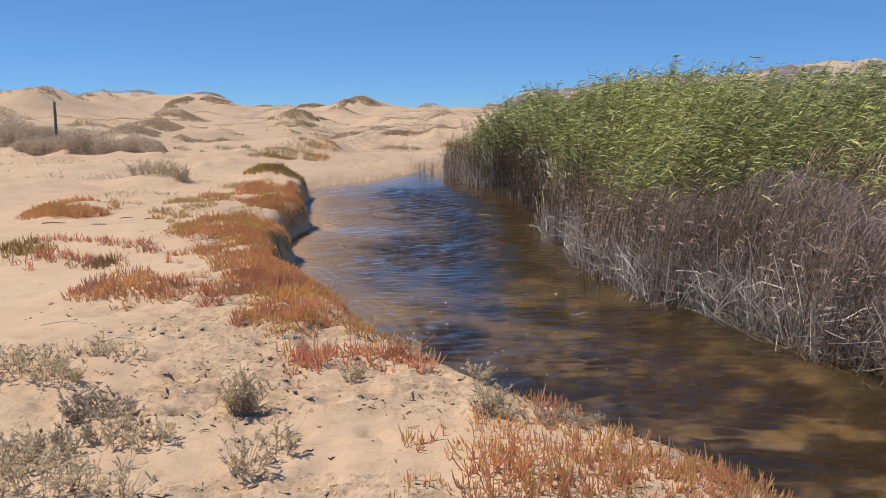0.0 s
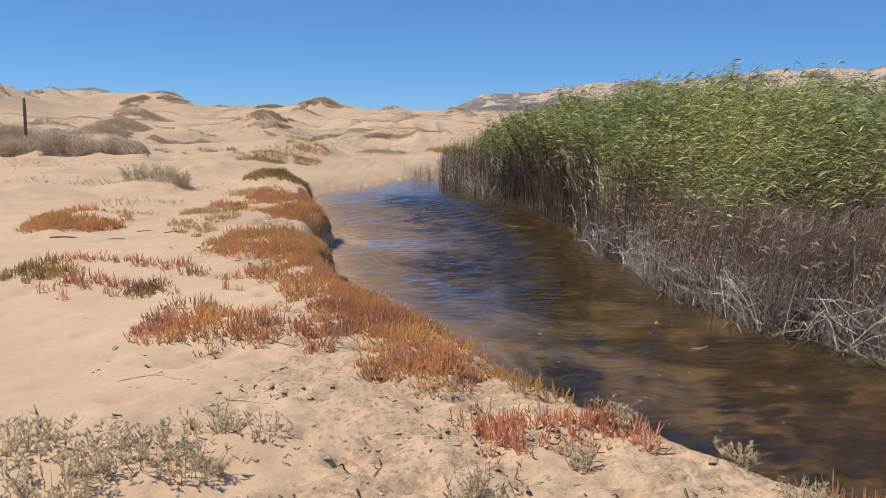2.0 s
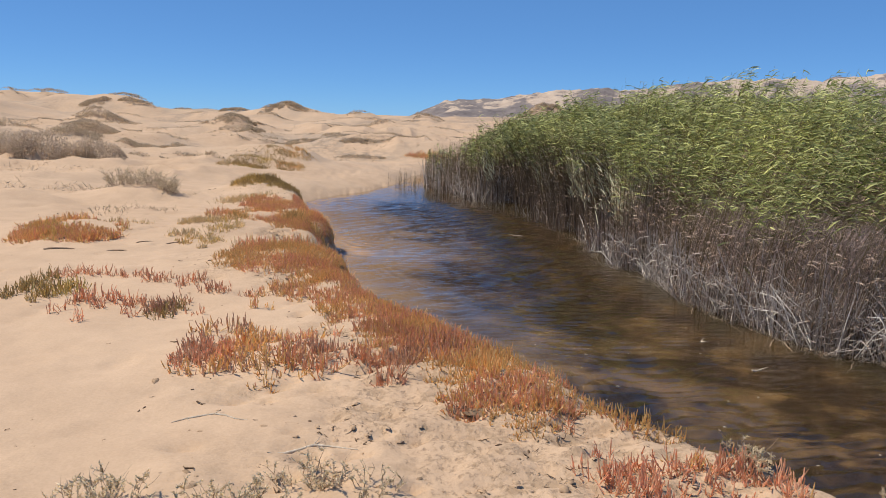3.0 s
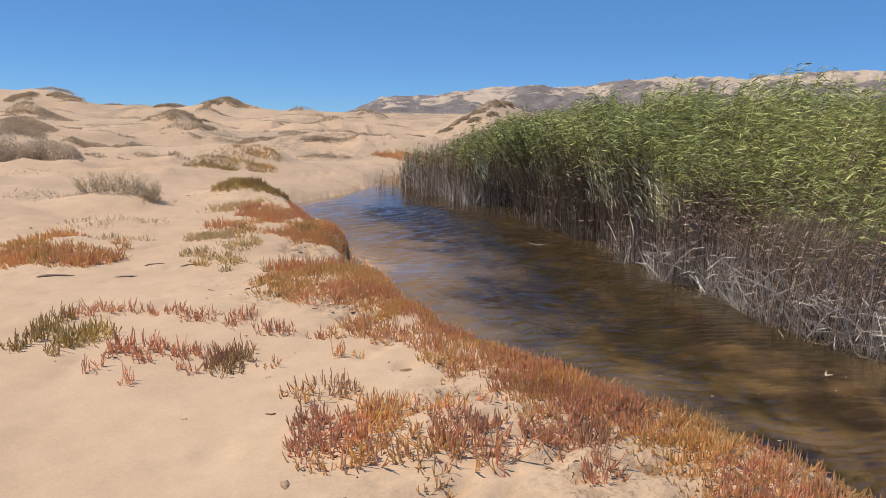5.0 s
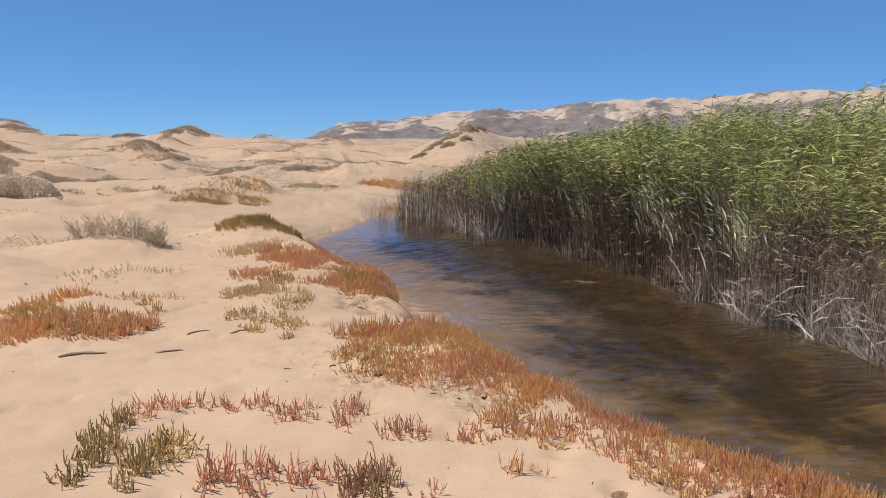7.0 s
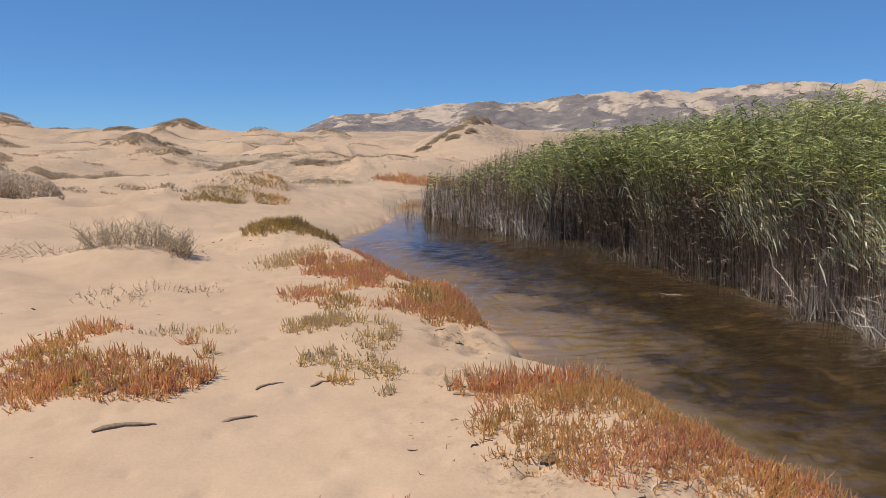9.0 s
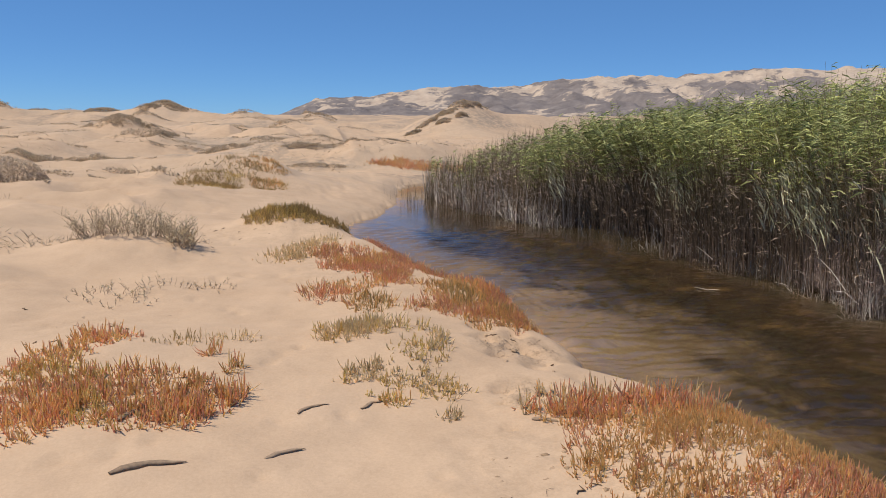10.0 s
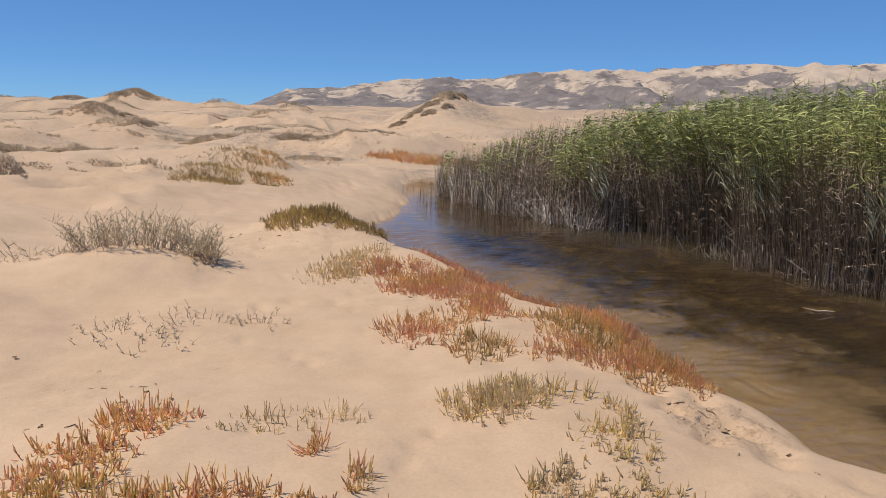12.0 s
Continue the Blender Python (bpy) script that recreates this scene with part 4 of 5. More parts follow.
glasswort([(-1.7, 7.89, 0.19, 0.66, -4), (-1.43, 7.79, 0.23, 0.76, -4), (-1.3, 6.84, 0.2, 0.68, -4), (-1.19, 6.29, 0.21, 0.49, -4), (-1.04, 6.03, 0.19, 0.36, -4), (-0.92, 5.94, 0.12, 0.13, -4), (-1.28, 5.96, 0.2, 0.13, -4), (-1.46, 5.97, 0.07, 0.12, -4), (-1.77, 7.03, 0.24, 0.14, -4, 0.7), (-2.77, 8.99, 0.17, 0.22, -10, 0.5), (-2.44, 8.94, 0.21, 0.14, -10, 0.7), (-2.09, 8.7, 0.21, 0.71, -10, 0.9), (-2.03, 8.05, 0.19, 0.22, -10, 0.6), (-1.77, 8.16, 0.15, 0.59, -10), (-1.63, 7.85, 0.22, 0.73, -10), (-1.42, 7.59, 0.21, 0.72, -10), (-1.24, 6.82, 0.16, 0.23, -10), (-0.44, 6, 0.2, 0.32, 0), (-0.68, 6.5, 0.2, 0.32, 0), (-0.89, 7, 0.2, 0.32, 0), (-1.09, 7.5, 0.2, 0.32, 0), (-1.34, 8, 0.2, 0.32, 0), (-1.62, 8.5, 0.2, 0.32, 0), (-1.87, 9, 0.2, 0.32, 0), (-2.04, 9.4, 0.2, 0.32, 0)], 0.085, [U, U, R_, U], "long rust-red glasswort mat hanging over the bank", density=1900)
glasswort([(-2.95, 6.89, 0.2, 0.19, -10), (-3.06, 7.07, 0.12, 0.19, -10, 0.9), (-2.68, 7.13, 0.15, 0.27, -10, 0.6), (-2.51, 6.69, 0.15, 0.13, -10, 0.6), (-2.36, 7.06, 0.15, 0.26, -10, 0.6), (-2.27, 6.68, 0.13, 0.15, -10, 0.6), (-2.15, 6.94, 0.15, 0.11, -10, 0.5), (-2.8, 7.09, 0.12, 0.25, -10, 0.7), (-3.05, 7.67, 0.17, 0.1, -10, 0.4), (-2.55, 6.45, 0.07, 0.06, -10, 0.6)], 0.105, [M_, U, R_, M_], "red glasswort clumps standing apart in sand", density=2100, singles=290)
glasswort([(-2.02, 6.77, 0.09, 0.1, -10, 0.6), (-1.77, 6.9, 0.17, 0.26, -10, 0.8), (-1.82, 6.38, 0.08, 0.1, -10, 0.9), (-1.56, 7.07, 0.19, 0.19, -10, 0.9), (-1.38, 6.96, 0.14, 0.21, -10, 0.9)], 0.1, [R_, M_, R_], "red glasswort at a crumbling bank edge", density=2000, singles=150)
glasswort([(-4.95, 8.91, 0.1, 0.22, -13, 0.8), (-4.94, 9.31, 0.08, 0.16, -13, 0.8), (-4.74, 8.65, 0.07, 0.08, -13, 0.6), (-4.63, 8.93, 0.12, 0.18, -13, 0.9), (-4.6, 9.21, 0.07, 0.09, -13, 0.5)], 0.115, [O_, O_, G, R_], "olive glasswort clump half buried in sand", density=2000, singles=240)
glasswort([(-4.86, 9.56, 0.12, 0.09, -13, 0.6), (-4.68, 9.71, 0.14, 0.09, -13, 0.5), (-4.43, 9.7, 0.14, 0.07, -13, 0.5), (-4.17, 9.66, 0.16, 0.12, -13, 0.5), (-3.92, 9.39, 0.11, 0.18, -13, 0.5), (-3.59, 9.38, 0.09, 0.2, -13, 0.6), (-3.41, 9.05, 0.07, 0.12, -13, 0.3), (-3.26, 9.03, 0.1, 0.14, -13, 0.4), (-3, 8.99, 0.09, 0.15, -13, 0.3)], 0.085, [M_, R_, M_], "thin row of reddish glasswort shoots in sand", density=2200, singles=260)
glasswort([(-4.27, 8.63, 0.16, 0.12, -13, 0.6), (-4.14, 8.42, 0.07, 0.05, -13, 0.6), (-3.97, 8.6, 0.15, 0.12, -13, 0.5), (-3.69, 8.52, 0.1, 0.11, -13, 0.8), (-3.63, 8.36, 0.12, 0.17, -13, 0.9), (-3.55, 8.58, 0.08, 0.11, -13, 0.7)], 0.115, [M_, R_, M_, O_], "brown-green glasswort clumps in clean sand", density=1900, singles=280)
glasswort([(-3.81, 8.18, 0.04, 0.04, -13, 0.6), (-3.89, 8.23, 0.05, 0.04, -13, 0.5), (-4.41, 8.24, 0.05, 0.09, -13, 0.5), (-4.17, 7.98, 0.05, 0.06, -13, 0.6), (-3.34, 8.33, 0.06, 0.06, -13, 0.7), (-2.93, 7.81, 0.11, 0.06, -13, 0.7)], 0.1, [M_, R_], "single reddish glasswort shoots in sand", singles=150)
glasswort([(-2.69, 9.07, 0.15, 0.18, -13, 0.4), (-2.56, 8.77, 0.12, 0.12, -13, 0.5), (-2.83, 8.4, 0.09, 0.1, -13, 0.4)], 0.11, [R_, U], "thin red glasswort on the sandy bank", singles=160)
glasswort([(-3.16, 11.1, 0.25, 0.17, -14, 0.8), (-3.12, 10.71, 0.27, 0.25, -14, 0.9), (-3.42, 10.42, 0.16, 0.15, -14, 0.8), (-3.24, 10.15, 0.24, 0.18, -14), (-2.81, 10.41, 0.26, 0.27, -14), (-2.99, 9.9, 0.26, 0.18, -14), (-2.62, 10.02, 0.25, 0.26, -14), (-2.62, 9.76, 0.18, 0.11, -14), (-2.46, 10.41, 0.17, 0.62, -14), (-2.38, 9.88, 0.16, 0.59, -14), (-2.31, 9.79, 0.09, 0.45, -14), (-2.68, 11.01, 0.22, 0.29, -14), (-3.37, 11.16, 0.11, 0.1, -14, 0.3), (-2.12, 9.8, 0.2, 0.32, 0), (-2.2, 10.3, 0.2, 0.32, 0), (-2.25, 10.8, 0.2, 0.32, 0), (-2.29, 11.2, 0.2, 0.32, 0)], 0.075, [R_, U, U, R_], "broad rust-red glasswort cushion at the water's edge", density=2700, singles=200)
glasswort([(-3.22, 11.40, 0.13, 0.08, -30, 0.8), (-3.02, 11.27, 0.16, 0.1, -30, 0.9), (-2.80, 11.12, 0.16, 0.12, -30, 0.9), (-2.62, 10.95, 0.14, 0.14, -30, 0.8), (-3.3, 11.2, 0.14, 0.12, -20, 0.5), (-3.0, 11.0, 0.2, 0.14, -20, 0.5), (-3.52, 11.28, 0.07, 0.05, 0, 0.5)], 0.125, [U, P_, R_, U], "tall rust and tan glasswort fringe on the bank", density=1500)
glasswort([(-4.31, 12.74, 0.15, 0.18, -16, 0.68), (-4.15, 12.78, 0.15, 0.22, -16, 0.9), (-4.27, 11.88, 0.16, 0.18, -16, 0.3), (-3.84, 12.79, 0.15, 0.12, -16, 0.3), (-3.87, 12.17, 0.17, 0.2, -16, 0.38), (-3.7, 12.33, 0.06, 0.27, -16, 0.68), (-3.97, 11.82, 0.14, 0.11, -16, 0.75), (-3.85, 11.66, 0.12, 0.1, -16, 0.9), (-4.13, 11.92, 0.16, 0.14, -16, 0.38), (-4.1, 11.58, 0.11, 0.07, -16, 0.6), (-3.9, 11.33, 0.05, 0.06, -16)], 0.085, [P_, P_, P_, G, U], "thin pale glasswort shoots on a small sand mound", density=2900, singles=380)
glasswort([(-4.14, 14.33, 0.23, 0.3, -16, 0.7), (-3.9, 13.85, 0.18, 0.24, -16, 0.8), (-3.69, 14.59, 0.3, 0.23, -16, 0.4), (-3.11, 13.8, 0.28, 0.48, -16), (-3, 13.29, 0.2, 0.32, -16), (-2.85, 13.21, 0.09, 0.37, -16), (-2.94, 14.31, 0.3, 0.16, -16), (-3.53, 13.65, 0.13, 0.15, -16, 0.6), (-2.66, 13.3, 0.2, 0.32, 0), (-2.64, 13.8, 0.2, 0.32, 0), (-2.6, 14.3, 0.2, 0.32, 0), (-2.68, 14.7, 0.2, 0.32, 0)], 0.09, [O_, U, R_, U], "rust and olive glasswort cushion on the bank", density=2000, singles=120)
glasswort([(-3.77, 15.92, 0.27, 0.48, -16), (-3.49, 15.54, 0.26, 0.66, -16), (-3.93, 16.47, 0.22, 0.27, -16, 0.8), (-3.41, 15.07, 0.11, 0.49, -16), (-2.84, 15.2, 0.2, 0.32, 0), (-2.99, 15.7, 0.2, 0.32, 0), (-3.05, 16.2, 0.2, 0.32, 0), (-3.11, 16.7, 0.2, 0.32, 0), (-3.17, 17.2, 0.2, 0.32, 0)], 0.09, [U, R_, U], "rust-red glasswort cushion on a sandy hump", density=1900)
glasswort([(-4.43, 16.43, 0.28, 0.38, -16, 0.35), (-4.13, 16.94, 0.3, 0.69, -16, 0.45)], 0.1, [P_], "pale thin glasswort at a mound's edge")
glasswort([(-6.07, 11.95, 0.22, 0.15, -16, 0.9), (-5.75, 11.87, 0.22, 0.16, -16, 0.6), (-5.43, 11.74, 0.21, 0.16, -16, 0.9), (-5.19, 11.76, 0.12, 0.15, -16, 0.6), (-6.16, 12.36, 0.19, 0.19, -16, 0.7), (-6.06, 12.62, 0.2, 0.14, -16, 0.5), (-5.85, 12.85, 0.19, 0.14, -16, 0.7), (-6.24, 12.25, 0.09, 0.15, -16, 0.7), (-5.94, 12.1, 0.12, 0.09, -16, 0.6), (-5.7, 12.12, 0.16, 0.07, -16, 0.5), (-5.45, 12.06, 0.16, 0.07, -16, 0.6), (-5.27, 11.94, 0.08, 0.09, -16, 0.5), (-6.06, 11.66, 0.17, 0.16, -16), (-5.91, 11.74, 0.14, 0.13, -16), (-5.72, 11.62, 0.13, 0.09, -16, 0.8), (-5.54, 11.54, 0.16, 0.1, -16, 1.1), (-5.34, 11.53, 0.13, 0.13, -16, 1.1), (-5.21, 11.56, 0.07, 0.13, -16, 0.6), (-5.08, 11.67, 0.07, 0.12, -16, 0.8), (-5, 11.77, 0.04, 0.08, -16, 0.8), (-5.14, 12.41, 0.04, 0.08, -16, 0.6), (-5.04, 12.13, 0.05, 0.08, -16, 0.6)], 0.098, [U, R_, U, U, R_, U, G], "rust and tan glasswort ringing a sand mound", density=2600, singles=295)
glasswort([(-5.48, 12.7, 0.09, 0.08, -16, 0.4), (-5.32, 12.78, 0.17, 0.14, -16, 0.5), (-5.02, 12.86, 0.17, 0.08, -16, 0.9)], 0.065, [P_, O_], "thin pale glasswort shoots on drifted sand", singles=120)
glasswort([(-4.36, 19.16, 0.38, 0.31, -16), (-3.98, 19.08, 0.23, 0.27, -16), (-3.62, 19, 0.22, 0.3, 0)], 0.12, [O_, O_, O_, G], "olive-brown glasswort cushion by the creek", density=2400)
glasswort([(-5.81, 25.82, 0.32, 0.68, -16, 0.4), (-4.82, 27.66, 0.6, 0.1, -16, 0.6), (-5.89, 24.91, 0.25, 0.48, -16, 0.4), (-5.1, 26.84, 0.55, 0.63, -16, 0.25)], 0.1, [P_, O_, P_], "straggling glasswort on a low dune")
glasswort([(-4.28, 25.8, 0.34, 0.48, -16), (-4.37, 27.23, 0.45, 0.26, -16, 0.9), (-4.12, 27.78, 0.4, 0.13, -16, 0.8)], 0.1, [O_, U, O_], "brown glasswort cushion on a low dune")
glasswort([(-5.28, 25.42, 0.36, 0.55, -16)], 0.1, [O_, G], "green glasswort cushion at a dune's foot")
glasswort([(2.3, 34.6, 1.9, 0.4, -18), (0.4, 35.4, 0.5, 0.3, 0)], 0.17, [R_, U, R_], "long dark red glasswort mat behind the creek", density=700)

grey = "grey-green saltbush with fine leaves on bare sand"
shrub(-6.15, 17.0, 0.62, 0.2, 0.36, 170, 4200, 0.016, LEAF_GREY, "twiggy grey-green saltbush crowning a sand mound", spread=0.55)
shrub(-5.6, 16.8, 0.14, 0.14, 0.28, 60, 1900, 0.016, LEAF_GREY, "leaning grey saltbush at a mound's edge")
shrub(-2.47, 4.74, 0.24, 0.18, 0.17, 60, 2200, 0.0145, LEAF_GREY, grey, twig=0.002)
shrub(-2.2, 4.62, 0.13, 0.11, 0.15, 34, 1100, 0.0145, LEAF_GREY, "small leaning saltbush with grey leaves", twig=0.002)
shrub(-1.68, 4.02, 0.14, 0.11, 0.17, 50, 2600, 0.0145, LEAF_PURPLE, "dense round saltbush, grey leaves turning purple", twig=0.002)
shrub(-1.38, 3.68, 0.18, 0.11, 0.13, 44, 1500, 0.0145, LEAF_GREY, "low saltbush with pale grey leaves", twig=0.002)
shrub(-1.68, 3.58, 0.11, 0.09, 0.13, 30, 1100, 0.0145, LEAF_PURPLE, "small saltbush with purple-brown leaves", twig=0.002)
shrub(-1.6, 3.22, 0.26, 0.2, 0.21, 60, 2400, 0.0145, LEAF_GREY, grey, twig=0.002)
shrub(-0.97, 4.15, 0.07, 0.06, 0.25, 50, 2600, 0.014, LEAF_GREY, "upright grey saltbush with a pointed top", spread=0.22, twig=0.002)
shrub(-0.78, 3.45, 0.06, 0.05, 0.16, 18, 600, 0.0145, LEAF_GREY, "small thin grey saltbush", twig=0.002)
shrub(-0.66, 3.6, 0.05, 0.05, 0.14, 14, 450, 0.0145, LEAF_GREY, "small thin grey saltbush", twig=0.002)
shrub(-1.22, 3.15, 0.05, 0.05, 0.19, 16, 450, 0.0145, LEAF_GREY, "thin upright saltbush seedling on sand", twig=0.002)
shrub(-2.18, 5.1, 0.13, 0.1, 0.16, 28, 500, 0.015, LEAF_GREY, "sparse twiggy grey saltbush on sand", twig=0.002)
shrub(-1.91, 4.98, 0.09, 0.07, 0.12, 14, 220, 0.015, LEAF_GREY, "sparse twiggy grey saltbush on sand", twig=0.002)
shrub(0.36, 4.14, 0.10, 0.08, 0.17, 44, 1500, 0.012, LEAF_GREY, "wiry grey bush at the bank's brink", twig=0.002)
shrub(-0.45, 4.68, 0.05, 0.05, 0.12, 18, 600, 0.0145, LEAF_GREY, "small grey saltbush on trampled sand", twig=0.002)
shrub(-0.14, 5.25, 0.05, 0.05, 0.16, 16, 600, 0.0145, LEAF_GREY, "small pale saltbush at the bank", twig=0.002)
shrub(-2.68, 4.4, 0.24, 0.16, 0.16, 55, 2200, 0.0145, LEAF_GREY, grey, twig=0.002)
shrub(-1.84, 3.48, 0.16, 0.12, 0.19, 40, 1500, 0.0145, LEAF_GREY, grey, twig=0.002)
shrub(-3.0, 4.85, 0.2, 0.15, 0.16, 45, 1600, 0.0145, LEAF_GREY, grey, twig=0.002)
shrub(0.3, 4.75, 0.05, 0.05, 0.16, 12, 450, 0.0145, LEAF_GREY, "small pale saltbush at the bank", twig=0.002)
shrub(0.72, 4.08, 0.22, 0.14, 0.09, 60, 1500, 0.013, LEAF_PURPLE, "low purplish grey mat on the bank", twig=0.002)
for px, py, rx, h in ((-6.2, 14.8, 0.3, 0.12), (-5.7, 14.95, 0.3, 0.12), (-5.95, 14.5, 0.3, 0.08), (-5.2, 14.9, 0.2, 0.08)):
    shrub(px, py, rx, 0.22, h, 22, 90, 0.02, LEAF_GREY, "half-buried sparse grey twigs", name="buried_twigs", group="buried twigs", twig=0.0025)

# thickets and scrub of the dunes
def scrub_mat(x, y, rx, ry, h, count, leaf, label, name="dune_scrub", group="scrub on the dunes", turn=0.0, mat=SCRUB):
    """A low dome of small twigs and leaves that lies over the sand; turn in degrees."""
    z = float(ground_z(x, y)[0])
    thing = tagged(new(name), label, "scrub", group)
    thing.location = (x, y, z)
    rr, aa = np.sqrt(rng.random(count)), rng.uniform(0, 2 * np.pi, count)
    rr = rr * (0.75 + 0.5 * vn(np.cos(aa) * 2 + x, np.sin(aa) * 2 + y, 71))
    c, s_ = math.cos(radians(turn)), math.sin(radians(turn))
    u, v = rr * np.cos(aa) * rx, rr * np.sin(aa) * ry
    px, py = u * c - v * s_, u * s_ + v * c
    keep = vn((px + x) * 2.2 / max(rx, 0.4), (py + y) * 2.2 / max(ry, 0.4), 72) + 0.5 * vn((px + x) * 5, (py + y) * 5, 74) - 0.3 * rr > 0.50
    px, py, rr = px[keep], py[keep], rr[keep]
    n = len(px)
    dome = 0.75 * h * np.clip(1 - rr ** 2, 0.05, 1) * (0.6 + 0.8 * vn((px + x) * 3 / rx, (py + y) * 3 / rx, 73))
    top = ground_z(x + px, y + py) - z + dome * rng.uniform(0.0, 1.0, n) ** 0.6
    p0 = np.stack([px, py, top], 1)
    d = rng.normal(0, 0.8, (n, 3))
    d[:, 2] = np.abs(d[:, 2]) * 0.7 + 0.35
    d /= np.linalg.norm(d, axis=1, keepdims=True)
    side = np.cross(d, rng.normal(0, 1, (n, 3)))
    side /= np.linalg.norm(side, axis=1, keepdims=True) + 1e-9
    L = leaf * rng.uniform(0.6, 1.4, n)
    pts = p0[:, None] + d[:, None] * (L[:, None] * np.array([0, 1.0]))[..., None]
    v, q, a, i = ribbons(pts, L[:, None] * np.array([0.42, 0.10]), side)
    part("foliage", mesh_from("foliage", v, q, material=mat, along=a, rnd=rng.random(n)[i]), thing, "", "stuff")
    m = max(12, n // 30)
    own = rng.integers(0, n, m)
    foot = p0[own] * np.array([0.8, 0.8, 0])
    foot[:, 2] = ground_z(x + foot[:, 0], y + foot[:, 1]) - z - 0.02
    k = np.linspace(0, 1, 4)[None, :, None]
    tw = foot[:, None] * (1 - k) + (p0[own] + np.array([0, 0, leaf]))[:, None] * k + rng.normal(0, 0.04 * h, (m, 4, 3))
    v, q, a, i = tubes(tw, np.full((m, 1), 0.004 + leaf * 0.03) * np.array([1, 0.8, 0.6, 0.3]), 3)
    part("twig_work", mesh_from("twig_work", v, q, material=TWIG, along=a, rnd=rng.random(m)[i]), thing, "", "stuff")
    return thing


thicket = "grey brushwood thicket on a dune"
for px, py, rx, h in ((-9.2, 23.7, 1.0, 0.6), (-10.5, 23.6, 1.1, 0.8), (-11.9, 23.8, 1.2, 0.9), (-13.3, 24.6, 1.3, 0.95), (-15.0, 25.2, 1.4, 0.95), (-12.6, 25.9, 1.3, 0.9)):
    scrub_mat(px, py, rx, 0.8, h, 12000, 0.042, thicket, name="dune_bush", group="dune bushes", mat=THICKET)
low = "low grey-brown scrub on a dune"
for px, py, rx, ry, h, turn in (
    (-8.3, 29.6, 0.9, 0.5, 0.25, -10), (-7.2, 35.0, 1.2, 0.5, 0.2, 0), (-10.5, 33.0, 1.0, 0.5, 0.25, 10), (-13.0, 33.0, 1.4, 0.6, 0.3, 0), (-15.5, 30.5, 1.2, 0.7, 0.3, 20),
    (-20.5, 36.0, 2.6, 1.4, 0.6, -10), (-24.0, 37.0, 2.6, 1.5, 0.6, 15), (-18.0, 40.0, 1.8, 1.0, 0.4, 0), (-2.5, 38.0, 0.9, 0.4, 0.2, 0), (-5.0, 41.0, 1.4, 0.5, 0.25, 0), (2.5, 45.0, 1.2, 0.6, 0.3, 0), (-29, 43.0, 2.4, 1.6, 0.7, 0),
    (-11.9, 61.9, 2.3, 0.35, 0.3, -3), (-10.4, 61.4, 0.8, 0.3, 0.25, -30), (-3.6, 60.0, 1.3, 0.35, 0.25, -15), (-21, 62.5, 3.2, 0.8, 0.5, -12), (-8.5, 44.3, 1.6, 0.5, 0.3, -10), (-17, 47, 1.6, 0.8, 0.4, 0),
    (11.4, 68.5, 1.0, 0.6, 0.4, 20), (13.0, 69.6, 1.2, 0.6, 0.5, 0), (9.6, 67.5, 0.9, 0.5, 0.35, 10), (8.2, 66.4, 0.8, 0.4, 0.3, 0), (14.6, 70.5, 0.9, 0.6, 0.4, -30), (12.2, 67.2, 0.7, 0.4, 0.3, 15), (10.6, 66.6, 0.6, 0.4, 0.25, 0), (5.5, 60.0, 1.6, 0.7, 0.4, 0),
    (-12.5, 126, 2.6, 1.2, 0.8, -15), (-16.5, 125.5, 2.2, 1.2, 0.7, 20), (-24.5, 138, 2.6, 1.2, 0.8, 0), (-45.5, 96.0, 3.2, 1.8, 1.0, -15), (-37.0, 109.0, 2.4, 1.4, 0.7, 0), (-32.5, 109.0, 2.2, 1.4, 0.7, 0)):
    scrub_mat(px, py, rx, ry, h, int(1700 + 2000 * rx), 0.026 + 0.0007 * py, low, turn=turn)

tuft = "straggling row of small grey tufts on sand"
for px, py, rx, turn in ((-8.25, 25.6, 0.6, 5), (-7.5, 26.6, 0.7, -10), (-6.6, 25.9, 0.5, -25), (-11.4, 34.5, 1.4, 0), (-9.2, 31.0, 1.0, 5), (-9.6, 37.0, 1.3, -5), (-2.2, 35.2, 1.2, -4), (-1.4, 37.6, 1.3, 4),
                         (0.4, 38.6, 1.8, 6), (-5.2, 33.6, 1.0, 0), (-11.0, 29.4, 1.1, 8), (-3.4, 43.0, 2.0, 0), (-7.6, 41.5, 1.8, 4), (-13.5, 41.0, 2.0, -6), (4.2, 47.0, 2.2, 3), (-0.6, 49.0, 2.2, -4)):
    scrub_mat(px, py, rx, 0.22, 0.16, int(900 * rx), 0.05, tuft, name="dune_tufts", group="tufts on the flats", turn=turn)


def crest_scrub(count):
    """Scrub on the tops of the far hummocks."""
    x = rng.uniform(-75, 45, 4000)
    y = rng.uniform(34, 190, 4000)
    ok = (np.abs(x) < y * 0.62) & (x < 0.5 * y - 18)
    x, y = x[ok], y[ok]
    z = ground_z(x, y)
    ring = sum(ground_z(x + 2.5 * math.cos(a), y + 2.5 * math.sin(a)) for a in np.linspace(0, 6.28, 7)[:-1]) / 6
    for k in np.argsort(ring - z)[:count]:
        f = y[k] / 100
        scrub_mat(float(x[k]), float(y[k]), 0.7 + 1.0 * f, 0.4 + 0.4 * f, 0.10 + 0.25 * f, 800, 0.05 + 0.08 * f, low, turn=float(rng.uniform(-30, 30)))


